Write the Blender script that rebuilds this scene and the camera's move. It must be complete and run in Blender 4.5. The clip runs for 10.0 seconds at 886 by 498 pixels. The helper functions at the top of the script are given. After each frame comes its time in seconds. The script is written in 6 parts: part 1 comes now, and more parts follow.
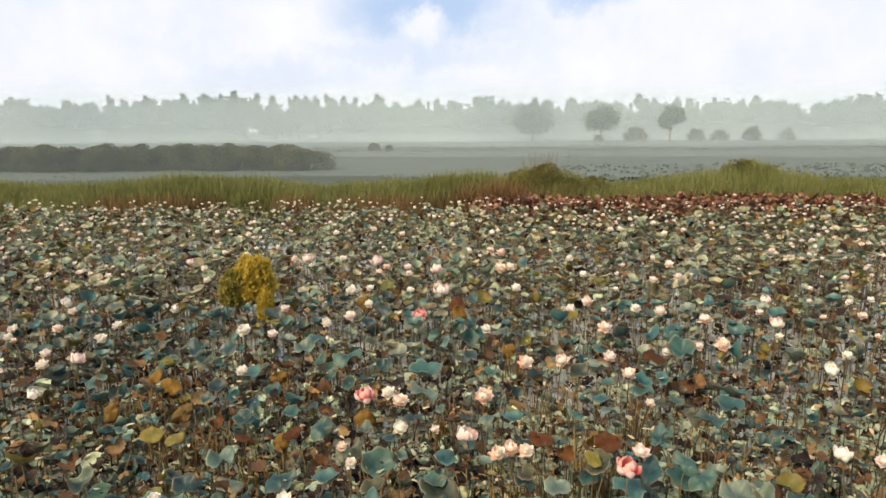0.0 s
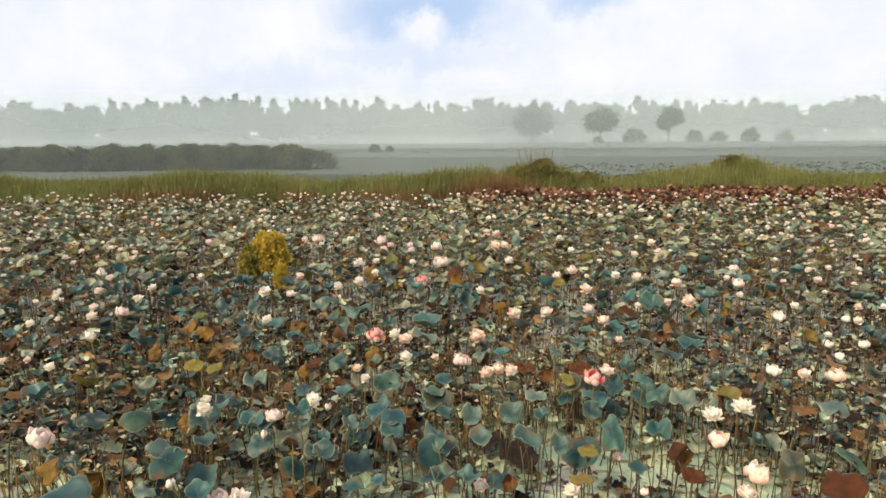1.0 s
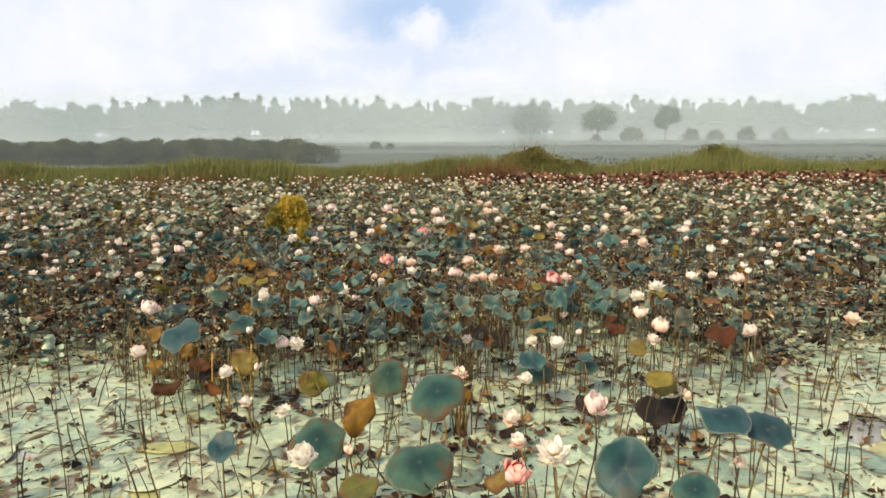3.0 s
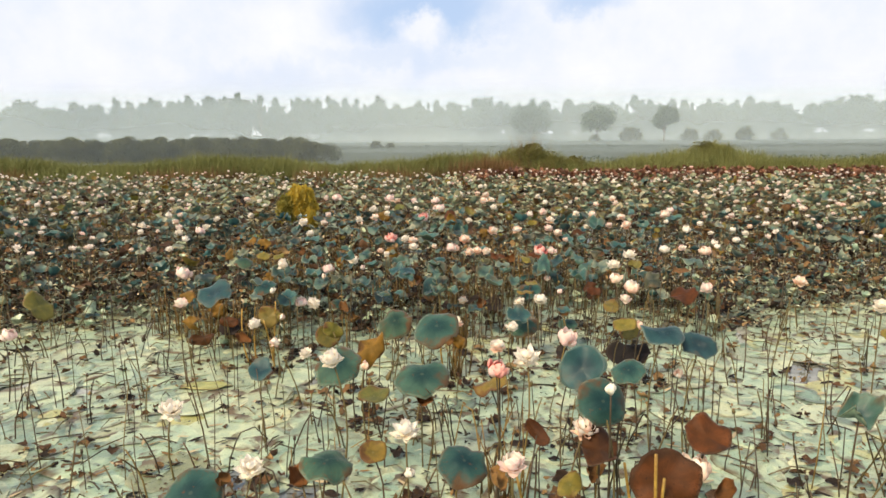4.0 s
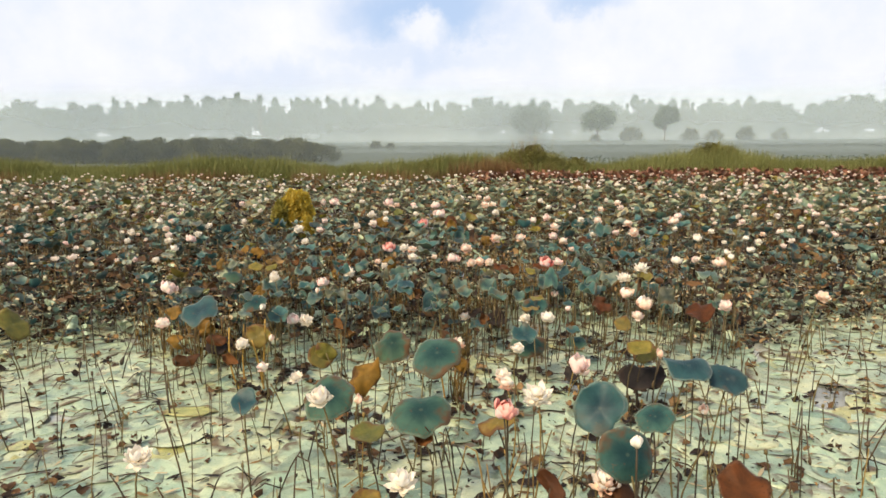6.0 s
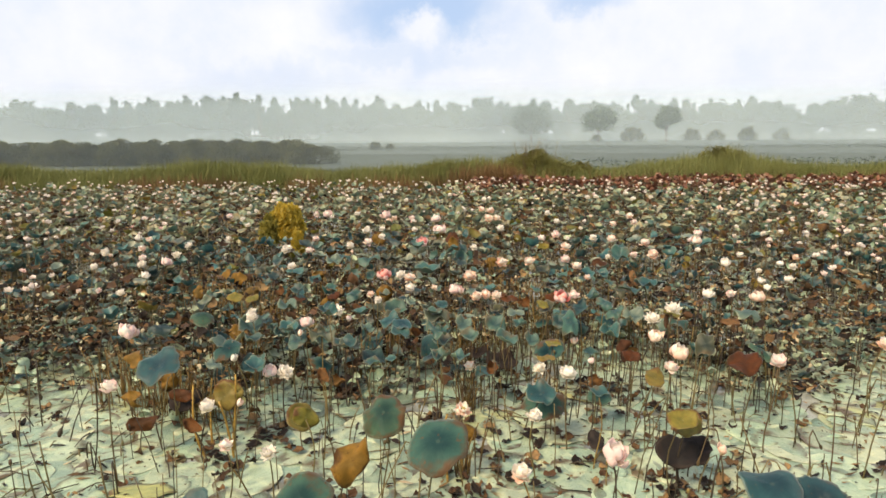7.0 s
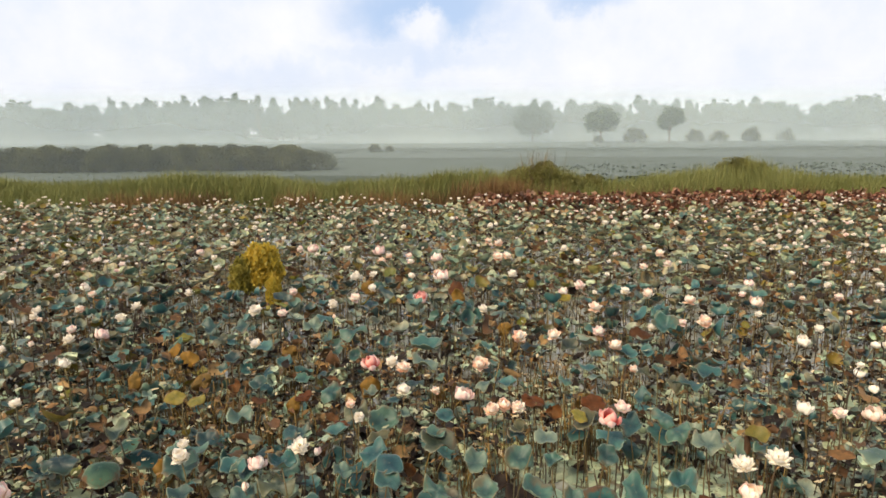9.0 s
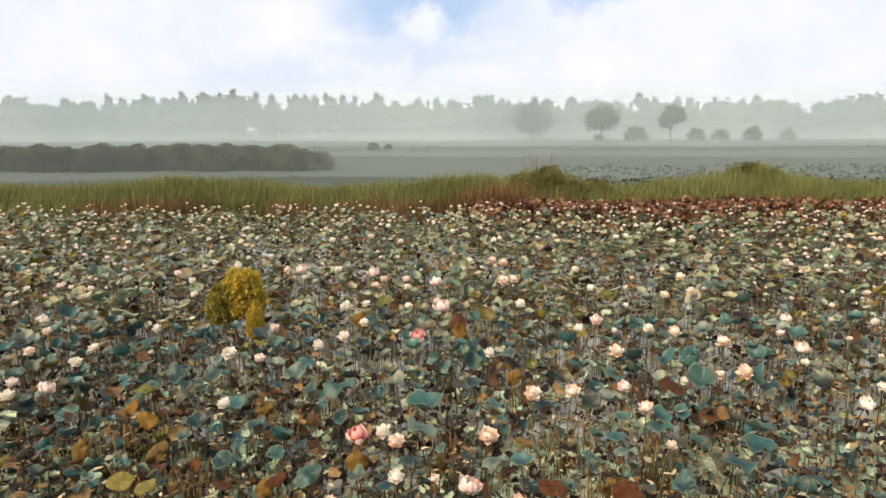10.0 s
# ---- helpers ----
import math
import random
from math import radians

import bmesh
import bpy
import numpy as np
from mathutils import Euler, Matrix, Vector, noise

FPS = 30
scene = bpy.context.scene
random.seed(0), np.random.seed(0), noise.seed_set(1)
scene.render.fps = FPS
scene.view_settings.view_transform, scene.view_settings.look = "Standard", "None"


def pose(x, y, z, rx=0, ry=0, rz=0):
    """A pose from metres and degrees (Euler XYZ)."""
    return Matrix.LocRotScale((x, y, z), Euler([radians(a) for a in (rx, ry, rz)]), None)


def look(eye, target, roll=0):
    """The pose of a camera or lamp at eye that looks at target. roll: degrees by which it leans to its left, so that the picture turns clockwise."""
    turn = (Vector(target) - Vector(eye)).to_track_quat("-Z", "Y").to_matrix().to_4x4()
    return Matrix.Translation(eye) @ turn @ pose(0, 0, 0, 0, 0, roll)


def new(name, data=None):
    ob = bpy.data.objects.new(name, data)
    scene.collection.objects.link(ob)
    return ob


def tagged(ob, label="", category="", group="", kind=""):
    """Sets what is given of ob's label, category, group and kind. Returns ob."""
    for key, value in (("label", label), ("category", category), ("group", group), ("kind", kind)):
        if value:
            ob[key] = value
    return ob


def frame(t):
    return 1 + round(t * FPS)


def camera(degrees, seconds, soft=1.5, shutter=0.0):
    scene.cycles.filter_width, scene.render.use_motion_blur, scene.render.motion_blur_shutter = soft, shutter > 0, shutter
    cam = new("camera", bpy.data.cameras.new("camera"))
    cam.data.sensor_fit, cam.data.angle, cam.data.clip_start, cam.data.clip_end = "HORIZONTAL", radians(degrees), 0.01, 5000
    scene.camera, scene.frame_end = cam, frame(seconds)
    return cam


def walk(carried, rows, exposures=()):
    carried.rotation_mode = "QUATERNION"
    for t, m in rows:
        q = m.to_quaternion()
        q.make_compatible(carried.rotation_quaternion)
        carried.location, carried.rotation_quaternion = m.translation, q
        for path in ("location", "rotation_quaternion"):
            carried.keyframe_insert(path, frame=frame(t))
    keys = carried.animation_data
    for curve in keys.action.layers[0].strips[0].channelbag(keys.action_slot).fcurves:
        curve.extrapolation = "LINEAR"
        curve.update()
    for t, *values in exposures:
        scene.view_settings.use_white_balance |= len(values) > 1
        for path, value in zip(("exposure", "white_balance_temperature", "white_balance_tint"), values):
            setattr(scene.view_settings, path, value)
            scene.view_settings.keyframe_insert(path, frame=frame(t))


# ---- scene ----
cam = camera(70.0, 10.0, soft=1.6)
PATH = [
    (0, (-0.017, 4.846, 3.649), (-0.013, 6.812, 3.279), -0.3),
    (0.5, (-0.009, 4.251, 3.497), (-0.006, 6.218, 3.133), -0.4),
    (1, (-0.003, 3.666, 3.344), (0.0, 5.633, 2.983), -0.4),
    (1.5, (0.002, 3.139, 3.204), (0.005, 5.106, 2.842), -0.3),
    (2, (0.008, 2.57, 3.075), (0.012, 4.537, 2.714), -0.4),
    (2.5, (0.013, 2.054, 2.955), (0.017, 4.021, 2.594), -0.4),
    (4, (0.031, 0.473, 2.666), (0.035, 2.441, 2.307), -0.4),
    (4.5, (0.038, -0.005, 2.597), (0.041, 1.962, 2.239), -0.5),
    (4.7, (0.041, -0.19, 2.571), (0.044, 1.777, 2.213), -0.5),
    (4.8, (0.041, -0.17, 2.574), (0.044, 1.797, 2.216), -0.5),
    (5, (0.038, 0.022, 2.601), (0.041, 1.989, 2.243), -0.5),
    (5.5, (0.031, 0.473, 2.666), (0.035, 2.441, 2.307), -0.4),
    (7, (0.013, 2.054, 2.955), (0.017, 4.021, 2.594), -0.4),
    (7.5, (0.008, 2.57, 3.075), (0.012, 4.537, 2.714), -0.4),
    (8, (0.002, 3.139, 3.204), (0.005, 5.106, 2.842), -0.3),
    (8.5, (-0.003, 3.666, 3.344), (0.0, 5.633, 2.983), -0.4),
    (9, (-0.009, 4.251, 3.497), (-0.006, 6.218, 3.133), -0.4),
    (9.5, (-0.017, 4.846, 3.649), (-0.013, 6.812, 3.279), -0.3),
    (10, (-0.026, 5.493, 3.781), (-0.02, 7.458, 3.407), -0.2),
]
walk(cam, [(t, look(eye, target, roll)) for t, eye, target, roll in PATH], [(0, 0.19), (10, 0.19)])

# ---- light: a bright, thinly clouded sky and a soft sun ----
SUN_EL, SUN_AZ = 44.0, 225.0  # height and compass way (clockwise from +y) of the sun
world = bpy.data.worlds.new("world")
scene.world = world
world.use_nodes = True


def nd(t, kind, ins=None):
    """A node with its inputs set to values or linked to sockets."""
    n = t.nodes.new(kind)
    for key, value in (ins or {}).items():
        if isinstance(value, bpy.types.NodeSocket):
            t.links.new(value, n.inputs[key])
        else:
            n.inputs[key].default_value = value
    return n


def math_node(t, op, a, b=0.0, c=0.0):
    n = nd(t, "ShaderNodeMath", {0: a, 1: b, 2: c})
    n.operation = op
    return n.outputs[0]


def step_between(t, value, lo, hi):
    """0 below lo and 1 above hi, smooth between."""
    n = nd(t, "ShaderNodeMapRange", {0: value, 1: lo, 2: hi, 3: 0.0, 4: 1.0})
    n.interpolation_type = "SMOOTHSTEP"
    return n.outputs[0]


def mixed(t, f, a, b, how="MIX"):
    n = t.nodes.new("ShaderNodeMix")
    n.data_type, n.blend_type = "RGBA", how
    for k, v in ((0, f), (6, a), (7, b)):
        if isinstance(v, bpy.types.NodeSocket):
            t.links.new(v, n.inputs[k])
        else:
            n.inputs[k].default_value = v if k == 0 else (*v, 1.0)
    return n.outputs[2]


def ramp(t, fac, stops, how="LINEAR"):
    n = nd(t, "ShaderNodeValToRGB", {0: fac})
    r = n.color_ramp
    r.interpolation = how
    while len(r.elements) < len(stops):
        r.elements.new(0.5)
    for e, (p, c) in zip(r.elements, stops):
        e.position, e.color = p, (*c, 1.0)
    return n.outputs[0]


def noise_tex(t, vec, scale, detail=3.0, rough=0.55):
    ins = {"Scale": scale, "Detail": detail, "Roughness": rough}
    if vec is not None:
        ins["Vector"] = vec
    return nd(t, "ShaderNodeTexNoise", ins).outputs[0]


wt = world.node_tree
way = nd(wt, "ShaderNodeTexCoord").outputs["Generated"]
xyz = nd(wt, "ShaderNodeSeparateXYZ", {0: way})
ahead = math_node(wt, "MAXIMUM", xyz.outputs[1], 0.04)
ripple = math_node(wt, "SUBTRACT", noise_tex(wt, way, 22.0, 5.0, 0.6), 0.5)
ripple2 = math_node(wt, "SUBTRACT", noise_tex(wt, way, 9.0, 4.0, 0.6), 0.5)
su = math_node(wt, "MULTIPLY_ADD", ripple2, 0.1, math_node(wt, "DIVIDE", xyz.outputs[0], ahead))
sv = math_node(wt, "MULTIPLY_ADD", ripple, 0.09, math_node(wt, "DIVIDE", xyz.outputs[2], ahead))


def sky_oval(u0, v0, a, b, inner=0.55, outer=1.2):
    """1 inside an oval of the sky, 0 outside."""
    du = math_node(wt, "DIVIDE", math_node(wt, "SUBTRACT", su, u0), a)
    dv = math_node(wt, "DIVIDE", math_node(wt, "SUBTRACT", sv, v0), b)
    d = math_node(wt, "SQRT", math_node(wt, "ADD", math_node(wt, "MULTIPLY", du, du), math_node(wt, "MULTIPLY", dv, dv)))
    return step_between(wt, d, outer, inner)


gap = math_node(wt, "MULTIPLY", sky_oval(-0.012, 0.185, 0.15, 0.066, 0.35, 1.25), 0.95)
gap = math_node(wt, "MAXIMUM", gap, math_node(wt, "MULTIPLY", sky_oval(0.215, 0.205, 0.06, 0.03, 0.2, 1.5), 0.8))
gap = math_node(wt, "MAXIMUM", gap, math_node(wt, "MULTIPLY", sky_oval(-0.25, 0.08, 0.2, 0.035, 0.3, 1.3), 0.28))
gap = math_node(wt, "MAXIMUM", gap, math_node(wt, "MULTIPLY", sky_oval(-0.05, 0.115, 0.16, 0.03, 0.3, 1.3), 0.35))
puff = sky_oval(-0.027, 0.157, 0.04, 0.034, 0.4, 1.25)
gap = math_node(wt, "MULTIPLY", gap, math_node(wt, "SUBTRACT", 1.0, puff))
high = math_node(wt, "MULTIPLY", step_between(wt, xyz.outputs[2], 0.3, 0.5), step_between(wt, noise_tex(wt, way, 2.2, 5.0), 0.52, 0.68))
gap = math_node(wt, "MAXIMUM", gap, high)
sky = nd(wt, "ShaderNodeTexSky")
sky.sky_type, sky.sun_disc = "NISHITA", False
sky.sun_elevation, sky.sun_rotation = radians(SUN_EL), radians(SUN_AZ)
sky.air_density, sky.dust_density, sky.ozone_density = 1.0, 2.0, 2.0
blue = mixed(wt, 1.0, sky.outputs[0], (0.11, 0.11, 0.11), "MULTIPLY")
blue = mixed(wt, 0.75, blue, (0.54, 0.7, 0.98))
billow = noise_tex(wt, way, 7.0, 6.0, 0.6)
cloud = ramp(wt, billow, [(0.3, (0.77, 0.83, 0.97)), (0.5, (0.88, 0.9, 0.97)), (0.68, (0.95, 0.952, 0.975))])
wt.nodes["Background"].inputs["Strength"].default_value = 0.93
wt.links.new(mixed(wt, gap, cloud, blue), wt.nodes["Background"].inputs["Color"])

sun = new("sun", bpy.data.lights.new("sun", "SUN"))
az, el = radians(SUN_AZ), radians(SUN_EL)
sun.matrix_world = look((60 * math.sin(az) * math.cos(el), 60 * math.cos(az) * math.cos(el), 60 * math.sin(el)), (0, 0, 0))
sun.data.energy, sun.data.angle, sun.data.color = 5.0, radians(18), (1.0, 0.8, 0.55)


# ---- materials ----
def material(name):
    m = bpy.data.materials.new(name)
    m.use_nodes = True
    return m, m.node_tree, m.node_tree.nodes["Principled BSDF"]


def chance(t, source):
    """A random value for each object, or for each loose piece of a joined mesh."""
    if source == "object":
        return nd(t, "ShaderNodeObjectInfo").outputs["Random"]
    if source == "tone":
        n = nd(t, "ShaderNodeAttribute")
        n.attribute_name = "tone"
        return n.outputs["Fac"]
    return nd(t, "ShaderNodeNewGeometry").outputs["Random Per Island"]


def finish(t, bsdf, colour, rough, bump=None, strength=0.3, dist=0.01, through_light=0.0, spec=0.4):
    if isinstance(colour, bpy.types.NodeSocket):
        t.links.new(colour, bsdf.inputs["Base Color"])
    else:
        bsdf.inputs["Base Color"].default_value = (*colour, 1)
    if isinstance(rough, bpy.types.NodeSocket):
        t.links.new(rough, bsdf.inputs["Roughness"])
    else:
        bsdf.inputs["Roughness"].default_value = rough
    bsdf.inputs["Specular IOR Level"].default_value = spec
    if bump is not None:
        b = nd(t, "ShaderNodeBump", {"Height": bump, "Strength": strength, "Distance": dist})
        t.links.new(b.outputs[0], bsdf.inputs["Normal"])
    if through_light > 0:
        tr = nd(t, "ShaderNodeBsdfTranslucent", {"Color": colour})
        mx = nd(t, "ShaderNodeMixShader", {0: through_light, 1: bsdf.outputs[0], 2: tr.outputs[0]})
        t.links.new(mx.outputs[0], t.nodes["Material Output"].inputs["Surface"])


def disc_coords(t):
    """Radius and angle on a leaf's disc."""
    uv = nd(t, "ShaderNodeTexCoord").outputs["UV"]
    s = nd(t, "ShaderNodeSeparateXYZ", {0: uv})
    r = math_node(t, "SQRT", math_node(t, "ADD", math_node(t, "MULTIPLY", s.outputs[0], s.outputs[0]), math_node(t, "MULTIPLY", s.outputs[1], s.outputs[1])))
    return uv, r, math_node(t, "ARCTAN2", s.outputs[1], s.outputs[0])


def shifted(t, uv, r, amount=37.0):
    n = nd(t, "ShaderNodeVectorMath", {0: uv, 1: (1, 1, 1)})
    t.links.new(math_node(t, "MULTIPLY", r, amount), n.inputs[1])
    return n.outputs[0]


def leaf_material(name, source, stops, rough=0.44, vein=0.14, stain=0.45, stain_col=(0.16, 0.09, 0.03), through_light=0.15, edge=0.5, heart=0.85, margin=0.55, navel=0.06, gloss=0.45, sheen=0.08, rim_light_col=(0.3, 0.36, 0.29)):
    m, t, b = material(name)
    rnd = chance(t, source)
    uv, r, ang = disc_coords(t)
    col = ramp(t, rnd, stops)
    place = shifted(t, uv, rnd)
    mott = noise_tex(t, place, 2.2, 4.0)
    fine = noise_tex(t, place, 14.0, 3.0)
    col = mixed(t, math_node(t, "MULTIPLY", step_between(t, mott, 0.38, 0.66), 0.6), col, mixed(t, 1.0, col, (1.7, 1.5, 1.35), "MULTIPLY"))
    # Darker, bluer centre: shade of the leaf's hollow put into the colour.
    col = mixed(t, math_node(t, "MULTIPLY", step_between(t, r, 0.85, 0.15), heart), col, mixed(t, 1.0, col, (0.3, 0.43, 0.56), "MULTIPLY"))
    # Paler rim: the margin's own tone plus light on its thin edge, painted in.
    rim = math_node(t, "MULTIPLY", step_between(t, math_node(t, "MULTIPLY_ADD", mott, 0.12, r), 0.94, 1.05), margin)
    col = mixed(t, rim, col, mixed(t, 0.55, mixed(t, 1.0, col, (2.6, 2.2, 2.0), "MULTIPLY"), rim_light_col))
    ribs = math_node(t, "ABSOLUTE", math_node(t, "SINE", math_node(t, "MULTIPLY", ang, 10.0)))
    ribs = math_node(t, "MULTIPLY", step_between(t, ribs, 0.22, 0.0), step_between(t, r, 1.0, 0.1))
    col = mixed(t, math_node(t, "MULTIPLY", ribs, vein), col, mixed(t, 1.0, col, (2.1, 2.0, 1.7), "MULTIPLY"))
    col = mixed(t, math_node(t, "MULTIPLY", step_between(t, r, 0.09, 0.04), navel), col, (0.4, 0.45, 0.28))
    worn = math_node(t, "MULTIPLY", step_between(t, math_node(t, "ADD", math_node(t, "MULTIPLY", r, edge), fine), 0.92, 1.12), stain)
    col = mixed(t, worn, col, stain_col)
    old = math_node(t, "MULTIPLY", step_between(t, math_node(t, "MULTIPLY_ADD", r, 0.3, noise_tex(t, place, 0.8, 3.0)), 0.76, 0.93), min(0.95, stain * 1.9))
    col = mixed(t, old, col, mixed(t, fine, stain_col, (0.07, 0.035, 0.015)))
    spots = math_node(t, "MULTIPLY", step_between(t, noise_tex(t, place, 5.0, 2.0), 0.66, 0.72), stain)
    col = mixed(t, spots, col, stain_col)
    h = math_node(t, "ADD", math_node(t, "MULTIPLY", ribs, 0.5), math_node(t, "MULTIPLY", fine, 0.5))
    b.inputs["Sheen Weight"].default_value, b.inputs["Sheen Roughness"].default_value = sheen, 0.35
    finish(t, b, col, math_node(t, "MULTIPLY_ADD", fine, 0.25, rough - 0.12), h, 0.35, 0.006, through_light, gloss)
    return m


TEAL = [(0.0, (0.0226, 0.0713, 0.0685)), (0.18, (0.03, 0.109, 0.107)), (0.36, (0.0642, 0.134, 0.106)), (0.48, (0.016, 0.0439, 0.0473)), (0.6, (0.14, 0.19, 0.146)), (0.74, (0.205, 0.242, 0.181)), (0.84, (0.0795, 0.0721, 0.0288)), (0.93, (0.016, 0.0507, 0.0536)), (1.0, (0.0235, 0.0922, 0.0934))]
# Far leaves, paled so that distance haze and sky gloss sit in the colour.
HAZE_PALE = [(0.0, (0.0475, 0.121, 0.0923)), (0.25, (0.271, 0.313, 0.184)), (0.45, (0.0813, 0.142, 0.103)), (0.6, (0.356, 0.338, 0.206)), (0.75, (0.142, 0.113, 0.0516)), (0.88, (0.216, 0.263, 0.165)), (1.0, (0.0339, 0.0854, 0.0726))]
# Browns of dead leaf; the wide near-black stretch also paints shaded gaps.
RUST_AND_SHADE = [(0.0, (0.11, 0.055, 0.023)), (0.13, (0.05, 0.027, 0.014)), (0.26, (0.13, 0.075, 0.03)), (0.36, (0.012, 0.009, 0.007)), (0.68, (0.018, 0.012, 0.008)), (0.76, (0.08, 0.042, 0.019)), (0.87, (0.27, 0.18, 0.08)), (0.93, (0.13, 0.07, 0.028)), (1.0, (0.06, 0.032, 0.016))]
OLIVE = [(0.0, (0.115, 0.13, 0.022)), (0.4, (0.16, 0.13, 0.018)), (0.7, (0.085, 0.1, 0.024)), (1.0, (0.18, 0.12, 0.018))]
PAD = [(0.0, (0.221, 0.326, 0.23)), (0.16, (0.321, 0.392, 0.267)), (0.3, (0.12, 0.196, 0.148)), (0.42, (0.343, 0.392, 0.263)), (0.56, (0.188, 0.283, 0.21)), (0.68, (0.288, 0.376, 0.256)), (0.78, (0.087, 0.131, 0.096)), (0.86, (0.332, 0.381, 0.247)), (0.955, (0.277, 0.359, 0.247)), (0.98, (0.299, 0.304, 0.112)), (1.0, (0.094, 0.129, 0.093))]
TEAL_NEAR = [(0, (0.0186, 0.0608, 0.0574)), (0.2, (0.0277, 0.0969, 0.0928)), (0.4, (0.0508, 0.109, 0.0824)), (0.52, (0.0119, 0.0332, 0.0364)), (0.66, (0.0333, 0.0926, 0.0708)), (0.78, (0.111, 0.152, 0.114)), (0.86, (0.0554, 0.0554, 0.023)), (0.94, (0.0119, 0.0388, 0.0402)), (1, (0.0166, 0.0702, 0.0688))]
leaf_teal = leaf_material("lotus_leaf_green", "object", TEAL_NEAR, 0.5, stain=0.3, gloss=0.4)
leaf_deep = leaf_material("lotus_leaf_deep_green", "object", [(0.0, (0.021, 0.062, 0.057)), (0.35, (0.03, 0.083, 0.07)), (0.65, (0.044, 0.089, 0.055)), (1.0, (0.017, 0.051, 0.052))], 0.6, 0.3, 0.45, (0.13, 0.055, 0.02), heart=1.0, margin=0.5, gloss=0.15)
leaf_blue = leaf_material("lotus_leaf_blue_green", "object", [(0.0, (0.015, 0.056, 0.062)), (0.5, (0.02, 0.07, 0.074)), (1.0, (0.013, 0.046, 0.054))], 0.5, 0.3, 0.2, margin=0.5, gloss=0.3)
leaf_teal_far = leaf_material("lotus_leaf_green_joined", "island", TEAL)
leaf_haze_far = leaf_material("lotus_leaf_haze_joined", "island", HAZE_PALE, margin=0.25)
leaf_under = leaf_material("lotus_leaf_underside", "object", [(0.0, (0.11, 0.2, 0.15)), (0.5, (0.16, 0.25, 0.19)), (0.85, (0.2, 0.22, 0.12)), (1.0, (0.1, 0.17, 0.14))], 0.6, 0.4)
leaf_rust = leaf_material("withered_leaf", "object", RUST_AND_SHADE, 0.7, 0.2, 0.6, (0.04, 0.022, 0.015), 0.15, 0.5, 0.3, 0.3, 0.0, 0.2)
leaf_rust_far = leaf_material("withered_leaf_joined", "island", RUST_AND_SHADE, 0.7, 0.2, 0.6, (0.04, 0.022, 0.015), 0.15, 0.5, 0.3, 0.3, 0.0, 0.2)
leaf_copper = leaf_material("copper_leaf", "object", [(0.0, (0.075, 0.024, 0.008)), (0.35, (0.1, 0.036, 0.01)), (0.7, (0.05, 0.02, 0.008)), (1.0, (0.12, 0.055, 0.014))], 0.6, 0.3, 0.7, (0.035, 0.016, 0.009), 0.35, 0.5, 0.3, 0.2, 0.0, 0.2)
# Near-black, for withered leaves and for slivers painting shade between pads.
leaf_dark = leaf_material("near_black_leaf", "object", [(0.0, (0.01, 0.007, 0.006)), (0.5, (0.022, 0.014, 0.009)), (1.0, (0.012, 0.01, 0.009))], 0.65, 0.2, 0.12, (0.008, 0.006, 0.005), 0.0, 0.5, 0.3, 0.0, 0.0, 0.2, 0.0)
# Joined near-black leaves that paint the shaded gaps of the field.
leaf_shade_far = leaf_material("shade_leaf_joined", "island", [(0.0, (0.01, 0.007, 0.006)), (0.5, (0.022, 0.014, 0.009)), (1.0, (0.012, 0.01, 0.009))], 0.65, 0.2, 0.12, (0.008, 0.006, 0.005), 0.0, 0.5, 0.3, 0.0, 0.0, 0.2, 0.0)
leaf_rolled = leaf_material("rolled_leaf", "object", [(0.0, (0.42, 0.4, 0.09)), (1.0, (0.46, 0.43, 0.11))], 0.55, 0.3, 0.4, (0.14, 0.08, 0.02), 0.1, 0.5, 0.0, 0.0, 0.0)
leaf_fallen = leaf_material("fallen_leaf", "object", [(0.0, (0.27, 0.29, 0.1)), (0.5, (0.32, 0.31, 0.1)), (1.0, (0.22, 0.25, 0.1))], 0.5, 0.3, 0.6, (0.14, 0.08, 0.02), 0.0, 0.5, 0.0, 0.2, 0.0)
leaf_orange = leaf_material("orange_leaf", "object", [(0.0, (0.17, 0.07, 0.02)), (0.5, (0.12, 0.055, 0.018)), (1.0, (0.25, 0.15, 0.05))], 0.7, 0.2, 0.6, (0.07, 0.028, 0.012), 0.25, 0.5, 0.3, 0.2, 0.0, 0.2)
leaf_amber = leaf_material("amber_leaf", "object", [(0.0, (0.16, 0.088, 0.016)), (0.5, (0.21, 0.12, 0.02)), (1.0, (0.13, 0.082, 0.022))], 0.65, 0.3, 0.6, (0.08, 0.04, 0.012), 0.3, 0.5, 0.3, 0.2, 0.0, 0.2)
leaf_olive = leaf_material("yellowing_leaf", "object", OLIVE, 0.55, 0.3, 0.7, (0.14, 0.06, 0.015), 0.2, 0.5, 0.3, 0.2, 0.1, 0.3)
leaf_olive_far = leaf_material("yellowing_leaf_joined", "island", OLIVE, 0.55, 0.3, 0.7, (0.14, 0.06, 0.015), 0.2, 0.5, 0.3, 0.2, 0.1, 0.3)
pad_near = leaf_material("floating_pad", "object", PAD, 0.3, 0.35, 0.5, (0.1, 0.07, 0.03), 0.0, 0.42, 0.15, 0.4)
pad_far = leaf_material("floating_pad_joined", "island", PAD, 0.3, 0.35, 0.5, (0.1, 0.07, 0.03), 0.0, 0.42, 0.15, 0.4)


